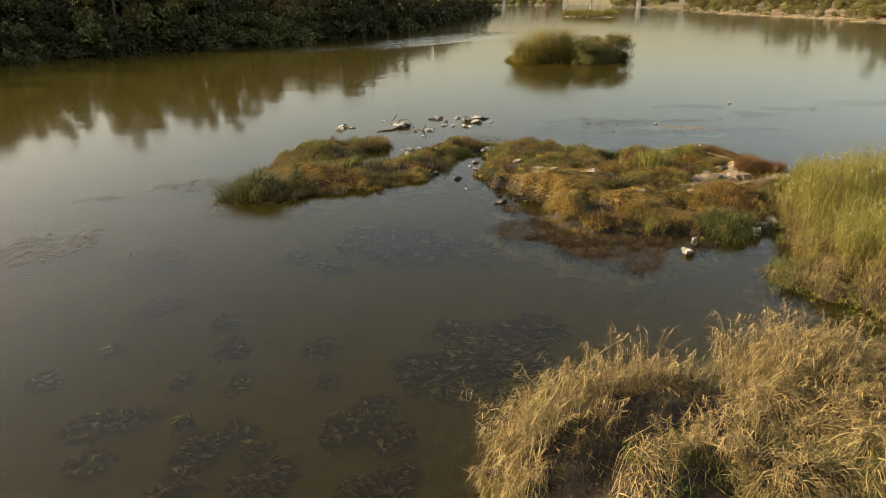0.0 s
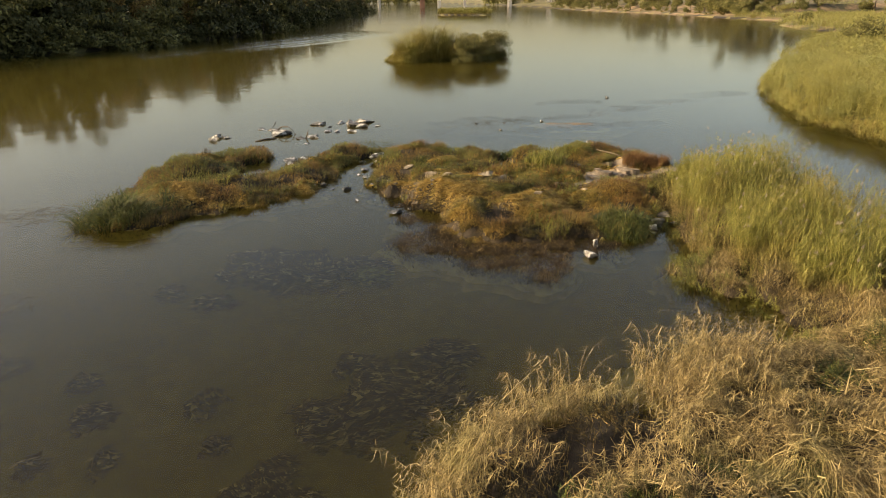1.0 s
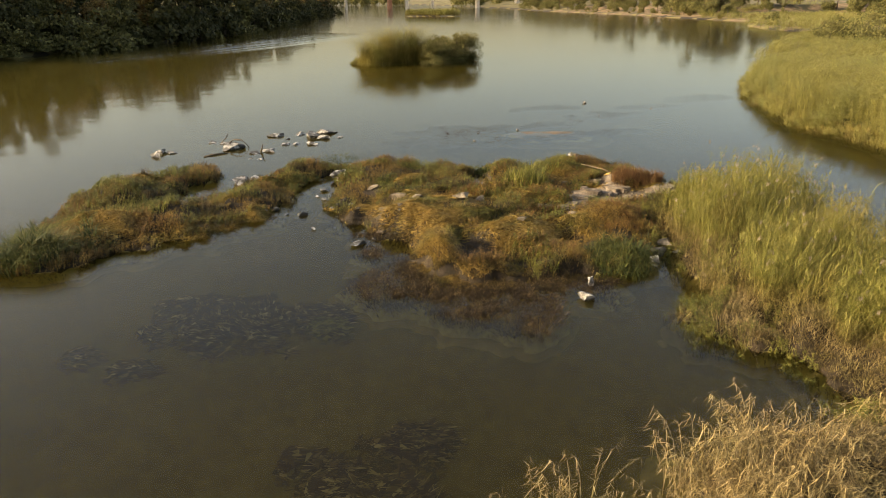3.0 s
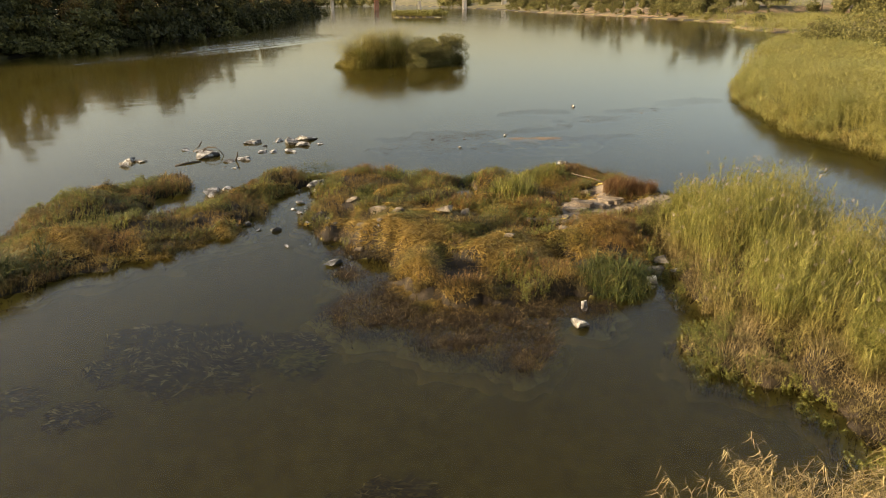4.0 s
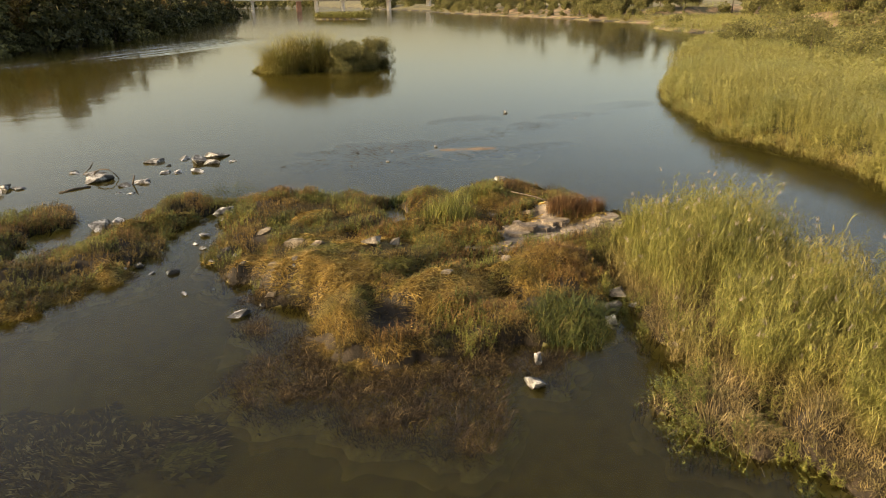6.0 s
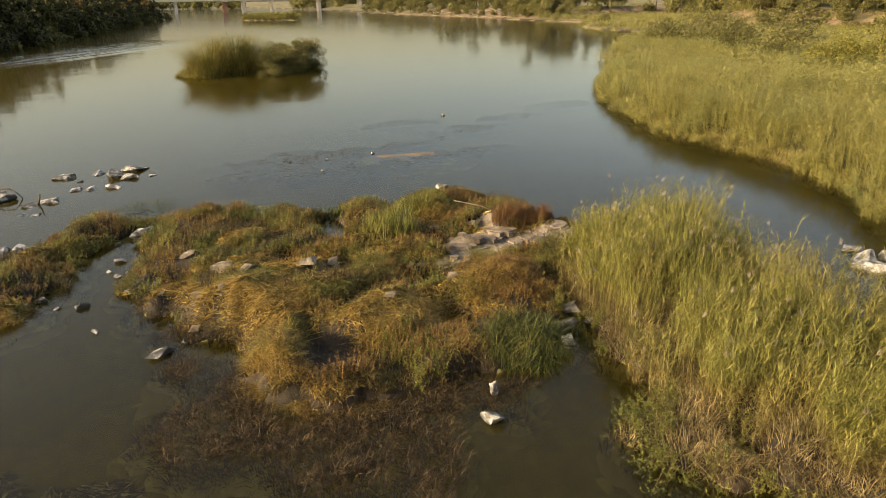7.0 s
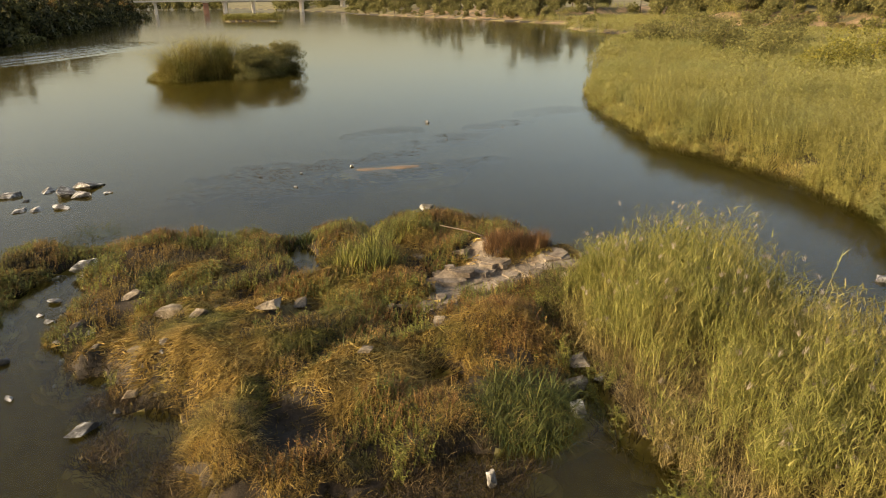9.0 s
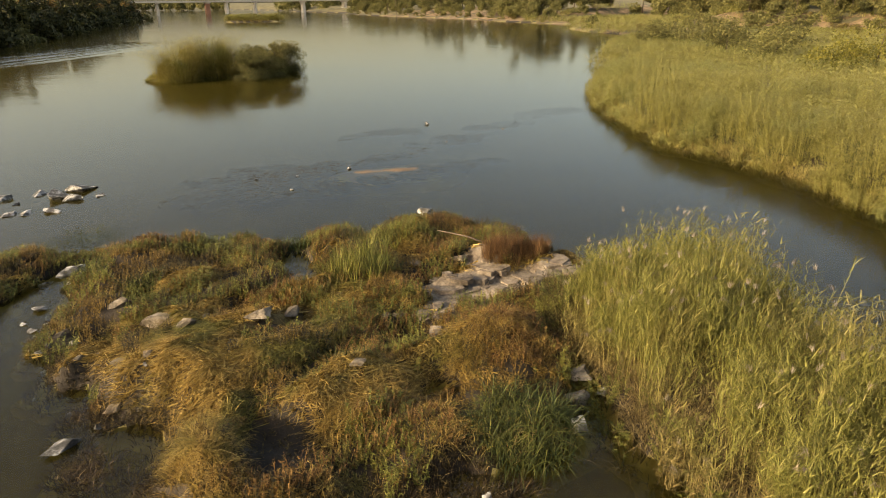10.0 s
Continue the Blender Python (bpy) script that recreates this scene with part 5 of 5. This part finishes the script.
rock(0.75, 27.25, 0.42, 0.5, 0.42, 80, "rounded white stone standing in the channel", kind=0)
for x, y, s in ((0.3, 29.9, 0.65), (-0.6, 27.9, 0.55), (-0.2, 28.1, 0.5), (0.0, 29.2, 0.5), (0.2, 27.4, 0.25), (1.05, 25.6, 0.3), (1.7, 30.1, 0.45), (1.6, 28.9, 0.4), (1.9, 27.6, 0.5), (1.4, 29.4, 0.3)):
    rock(x, y, s, s * 0.6, s * 0.42, x * 90, WET, "stones of the channel", z=0.0)
for x, y, s, turn in STONES:
    rock(x, y, s * 0.95, s * 0.62, s * 0.32, turn, "weathered grey stone bedded in the island grass", "stones of the island", mat=TAN_STONE, z=float(height(x, y)) + 0.02)
rock(12.9, 31.0, 0.7, 0.5, 0.4, 0, "bright white stone on the island's far edge", kind=0, z=0.42)
for x, y, s, h in ((-0.1, 42.0, 0.9, 0.3), (1.2, 42.2, 0.9, 0.35), (2.0, 41.2, 1.3, 0.5), (2.7, 42.1, 1.2, 0.4), (2.4, 40.6, 0.8, 0.35), (0.9, 39.5, 0.8, 0.25), (1.7, 39.3, 0.7, 0.25), (0.4, 39.6, 0.6, 0.2), (3.3, 40.7, 0.6, 0.15), (-0.6, 38.2, 1.1, 0.25), (-1.2, 38.0, 0.8, 0.2),
                   (-2.3, 39.3, 1.2, 0.45), (-2.6, 40.8, 0.9, 0.25), (-3.4, 41.2, 0.7, 0.2), (-5.9, 39.4, 0.8, 0.35), (-5.9, 38.5, 0.55, 0.35), (-5.3, 39.2, 0.7, 0.2), (-0.9, 36.6, 0.5, 0.15), (-1.3, 36.9, 0.5, 0.15), (0.5, 41.0, 0.4, 0.2), (-1.6, 32.4, 0.9, 0.4), (-1.0, 32.6, 0.7, 0.35)):
    rock(x, y, s * 1.35, s * 0.85, h * 1.25, x * 70, "dark wet stone with a pale dry top in the stream", "stones of the stream", z=-0.06)
for x, y, s in ((21.4, 47.7, 0.5), (20.0, 42.6, 0.25), (24.5, 44.0, 0.3), (9.3, 39.9, 0.3), (11.0, 39.6, 0.25), (10.2, 37.6, 0.25), (13.4, 39.7, 0.35)):
    rock(x, y, s, s * 0.7, s * 0.6, x * 70, "small stone breaking the surface of the shallows", "stones of the shallows", z=-0.03)
for x, y, s, h, turn in ((20.75, 19.75, 1.15, 0.85, 20), (21.5, 19.5, 0.9, 0.75, 70), (20.4, 19.3, 1.7, 0.55, -15), (19.65, 19.5, 0.7, 0.3, 40), (21.3, 20.5, 1.0, 0.4, 10), (19.85, 20.5, 0.45, 0.2, 0)):
    rock(x, y, s, s * 0.75, h, turn, "large pale boulder in the side channel", "boulders of the side channel", z=-0.1)


def plate(x, y, l, w, h, turn, tip):
    """A broken stone plate: an uneven outline, cut edges, a slightly worn top."""
    q = random.Random(int(x * 997 + y * 131))
    n = q.randint(5, 7)
    bm = bmesh.new()
    ring = [(math.cos(a) * l / 2 * q.uniform(0.75, 1.1), math.sin(a) * w / 2 * q.uniform(0.75, 1.1)) for a in [(k + q.uniform(-0.25, 0.25)) * math.tau / n for k in range(n)]]
    low = [bm.verts.new((px * 1.06, py * 1.06, -0.12)) for px, py in ring]
    mid = [bm.verts.new((px, py, h * q.uniform(0.6, 0.85))) for px, py in ring]
    top = [bm.verts.new((px * 0.86, py * 0.86, h * q.uniform(0.9, 1.15))) for px, py in ring]
    for a, b in ((low, mid), (mid, top)):
        for k in range(n):
            bm.faces.new((a[k], a[(k + 1) % n], b[(k + 1) % n], b[k]))
    c = bm.verts.new((0, 0, h * 1.05))
    for k in range(n):
        bm.faces.new((top[k], top[(k + 1) % n], c))
    bm.faces.new(low[::-1])
    ob = tagged(part("stone_slab", bm, SLAB), "cracked pinkish-grey stone slab with a weathered top", "rock", "slabs of the island")
    ob.matrix_basis = pose(x, y, float(height(x, y)), tip, tip * 0.7, turn)


q = random.Random(9)
for k in range(60):
    u = q.uniform(0, 1)
    x, y = 10.6 + 3.5 * u + q.uniform(-0.3, 0.3), 25.4 - 0.2 * u + q.gauss(0, 0.42)
    size = q.uniform(0.35, 1.1)
    plate(x, y, size, size * q.uniform(0.5, 0.8), q.uniform(0.006, 0.024), q.uniform(0, 360), q.uniform(-2, 2))
for x, y, size in ((9.6, 24.6, 0.7), (10.1, 24.8, 0.5), (9.9, 24.3, 0.4), (10.7, 27.3, 0.6), (12.6, 26.2, 0.6), (13.9, 24.6, 0.7), (14.2, 25.2, 0.5), (9.2, 24.9, 0.4)):
    plate(x, y, size, size * 0.6, 0.06, x * 77, 4)
for x, y, s in [(q.uniform(1.7, 4.3), q.uniform(23.6, 31.5), q.uniform(0.12, 0.30)) for k in range(60)]:
    if -0.5 < float(bars(x, y, MAIN_ISLAND)) < 0.7:
        rock(x, y, s, s * 0.7, s * 0.6, x * 210, "small pale stone strewn along the island's edge", "pebbles of the island")


# ---- driftwood ----
def stick(name, pts, r0, r1, mat, label, category="driftwood"):
    bm = bmesh.new()
    rings = []
    n = len(pts)
    for k, p in enumerate(pts):
        d = (Vector(pts[min(k + 1, n - 1)]) - Vector(pts[max(k - 1, 0)])).normalized()
        a = d.orthogonal().normalized()
        b = d.cross(a)
        w = r0 + (r1 - r0) * k / (n - 1)
        rings.append([bm.verts.new(Vector(p) + (a * math.cos(q) + b * math.sin(q)) * w) for q in [i * math.tau / 7 for i in range(7)]])
    for a, b in zip(rings, rings[1:]):
        for i in range(7):
            bm.faces.new((a[i], a[(i + 1) % 7], b[(i + 1) % 7], b[i]))
    bm.faces.new(rings[0][::-1])
    bm.faces.new(rings[-1])
    return tagged(part(name, bm, mat, soft=True), label, category)


stick("driftwood", [(-2.5, 39.4, 0.1), (-2.4, 39.5, 0.34), (-2.2, 39.5, 0.44), (-1.85, 39.4, 0.42), (-1.65, 39.3, 0.25), (-1.5, 39.3, 0.0)], 0.045, 0.02, BARK, "arched bleached driftwood branch caught on a stone")
stick("driftwood", [(-3.1, 40.8, -0.05), (-2.75, 40.9, 0.25), (-2.6, 40.9, 0.5)], 0.045, 0.02, BARK, "short driftwood stub rising from the water")
stick("driftwood", [(-0.9, 38.1, 0.0), (-0.8, 38.0, 0.25), (-0.75, 37.9, 0.45)], 0.045, 0.02, BARK, "short driftwood stub rising from the water")
stick("driftwood", [(-3.6, 37.8, -0.02), (-3.1, 38.1, 0.04), (-2.5, 38.3, 0.02)], 0.06, 0.03, BARK, "dark driftwood pole lying flat on the water")
stick("dead_branch", [(13.2, 27.0, 0.5), (12.6, 27.7, 0.72), (12.0, 28.4, 0.8)], 0.03, 0.015, BARK, "bare pale branch lying over the grass", "branch")


# ---- water weeds ----
def weed_patch(x0, y0, rx, ry, depth, count, length=0.5, label="dark water weed bed lying under the surface", mat=None, turn=0.0):
    a, q = rng.uniform(0, 2 * np.pi, count), np.sqrt(rng.uniform(0, 1, count))
    dx, dy = rx * q * np.cos(a), ry * q * np.sin(a)
    x, y = x0 + dx * math.cos(turn) - dy * math.sin(turn), y0 + dx * math.sin(turn) + dy * math.cos(turn)
    q = q + 0.34 * wave(x, y, 0.9, 95) + 0.34 * wave(x, y, 0.4, 98)
    ok = q < 0.98 - 0.25 * (rng.uniform(0, 1, count) < 0.4)
    x, y, q = x[ok], y[ok], np.maximum(q[ok], 0)
    n = len(x)
    z = depth - 0.75 * q ** 4 + rng.uniform(-0.12, 0.03, n) + 0.07 * wave(x, y, 0.35, 92)
    base = np.stack([x, y, np.minimum(z, -0.03)], -1)
    az = -0.5 + 1.1 * wave(x, y, 1.2, 96) + rng.normal(0, 0.35, n)
    low = base.copy()
    low[:, 2] -= rng.uniform(0.03, 0.14, n)
    v, t = merged([ribbons(base, az, 0.06 * rng.uniform(-1, 1, n), length * rng.uniform(0.3, 0.9, n), 0.028, 3, 0.3, 1.0),
                   ribbons(low, az + rng.normal(0, 0.8, n), 0.03, length * rng.uniform(0.5, 1.0, n), 0.15, 2, 0.3, 1.0)])
    v[:, 2] = np.minimum(v[:, 2], -0.012)
    return tagged(finish("water_weed", tri_mesh("water_weed", v, t), mat or WEED), label, "water weed", kind="stuff")


weed_patch(-1.05, 20.1, 2.7, 1.6, -0.03, 7500, 0.34, "dark oval weed bed just under the surface", turn=-0.35)
weed_patch(0.85, 18.9, 0.75, 0.42, -0.015, 520, 0.26, "yellow-green weed sprays just under the surface", WEED_GREEN, -0.3)
weed_patch(0.8, 13.0, 2.1, 1.9, -0.06, 4200, 0.3, "brown tangled weed bed under the surface")
weed_patch(1.9, 14.4, 1.3, 0.85, -0.06, 1500, 0.3)
# lone tufts: x, y, half length, half width, turn, depth
for x0, y0, rx, ry, turn, deep in ((-5.05, 13.5, 0.45, 0.35, 0.8, -0.10), (-4.43, 12.2, 0.5, 0.25, 1.3, -0.18), (-2.96, 13.5, 0.75, 0.42, 0.6, -0.08), (-2.5, 12.2, 0.40, 0.28, 0.8, -0.14), (-4.96, 10.7, 0.32, 0.26, 0.5, -0.12),
                                   (-5.64, 12.3, 0.28, 0.22, 0.5, -0.14), (-6.71, 10.8, 0.75, 0.35, 0.3, -0.14), (-5.92, 11.0, 0.5, 0.3, 0.3, -0.2), (-4.61, 9.6, 0.85, 0.34, 0.9, -0.06), (-4.1, 10.2, 0.8, 0.36, 0.9, -0.13), (-1.9, 10.4, 0.95, 0.45, 0.7, -0.04),
                                   (-1.5, 11.2, 0.5, 0.35, 0.7, -0.14), (-3.11, 9.15, 0.6, 0.4, 0.7, -0.10), (-3.44, 10.0, 0.55, 0.3, 0.8, -0.18), (-6.34, 9.7, 0.5, 0.3, 0.5, -0.2), (-7.74, 13.6, 0.35, 0.25, 0.4, -0.2), (-8.54, 12.3, 0.5, 0.3, 0.4, -0.2),
                                   (-1.6, 8.7, 0.7, 0.45, 0.7, -0.08), (-1.04, 10.2, 0.5, 0.35, 0.7, -0.10), (-4.6, 9.0, 0.6, 0.4, 0.8, -0.10), (-0.97, 9.1, 0.6, 0.4, 0.7, -0.10), (-5.53, 14.8, 0.3, 0.22, 0.3, -0.15), (-7.8, 15.9, 0.75, 0.5, 0.2, -0.2), (-3.3, 18.5, 0.7, 0.45, -0.2, -0.16), (-4.6, 19.2, 0.6, 0.4, -0.2, -0.18)):
    weed_patch(x0, y0, rx, ry, deep, int(2200 * rx * ry) + 60, 0.26, "small dark weed tuft under the surface", turn=turn)


def floating(x0, y0, rx, ry, count):
    deep = 0.035 if x0 < 0 else 0.10
    a, q = rng.uniform(0, 2 * np.pi, count), np.sqrt(rng.uniform(0, 1, count))
    x, y = x0 + rx * q * np.cos(a), y0 + ry * q * np.sin(a)
    ok = q + 0.6 * wave(x, y, 0.9, 97) + 0.5 * wave(x, y, 0.4, 94) < 0.75
    x, y = x[ok], y[ok]
    n = len(x)
    base = np.stack([x, y, rng.uniform(-deep, -0.003, n)], -1)
    v, t = ribbons(base, -0.35 + 0.5 * wave(x, y, 1.0, 99) + rng.normal(0, 1.1, n), 0.02, rng.uniform(0.15, 0.5, n), 0.12, 2, 0.2, 1.0)
    v[:, 2] = np.minimum(v[:, 2], 0.004)
    return tagged(finish("floating_weed", tri_mesh("floating_weed", v, t), MAT), "thin dark weed streak drifting just under the surface", "water weed", "weed streaks", "stuff")


for x0, y0, rx, ry, n in ((18.0, 46.6, 2.6, 1.0, 420), (20.5, 43.0, 2.4, 1.0, 320), (9.5, 40.8, 2.8, 1.2, 460), (12.6, 40.6, 2.0, 1.0, 340), (8.6, 38.2, 3.0, 1.3, 320), (16.5, 41.2, 2.0, 0.8, 200), (25.0, 45.2, 2.2, 0.8, 160), (30.5, 47.5, 3.2, 1.2, 300), (17.0, 37.6, 3.0, 1.0, 220), (12.0, 37.2, 2.5, 1.0, 200), (-10.5, 26.5, 1.4, 0.9, 120), (-12.5, 19.5, 1.2, 1.5, 140), (-13.0, 24.5, 1.0, 0.6, 50), (-8.6, 18.6, 0.8, 0.5, 30)):
    floating(x0, y0, rx * 1.15, ry * 1.25, 8 * n)
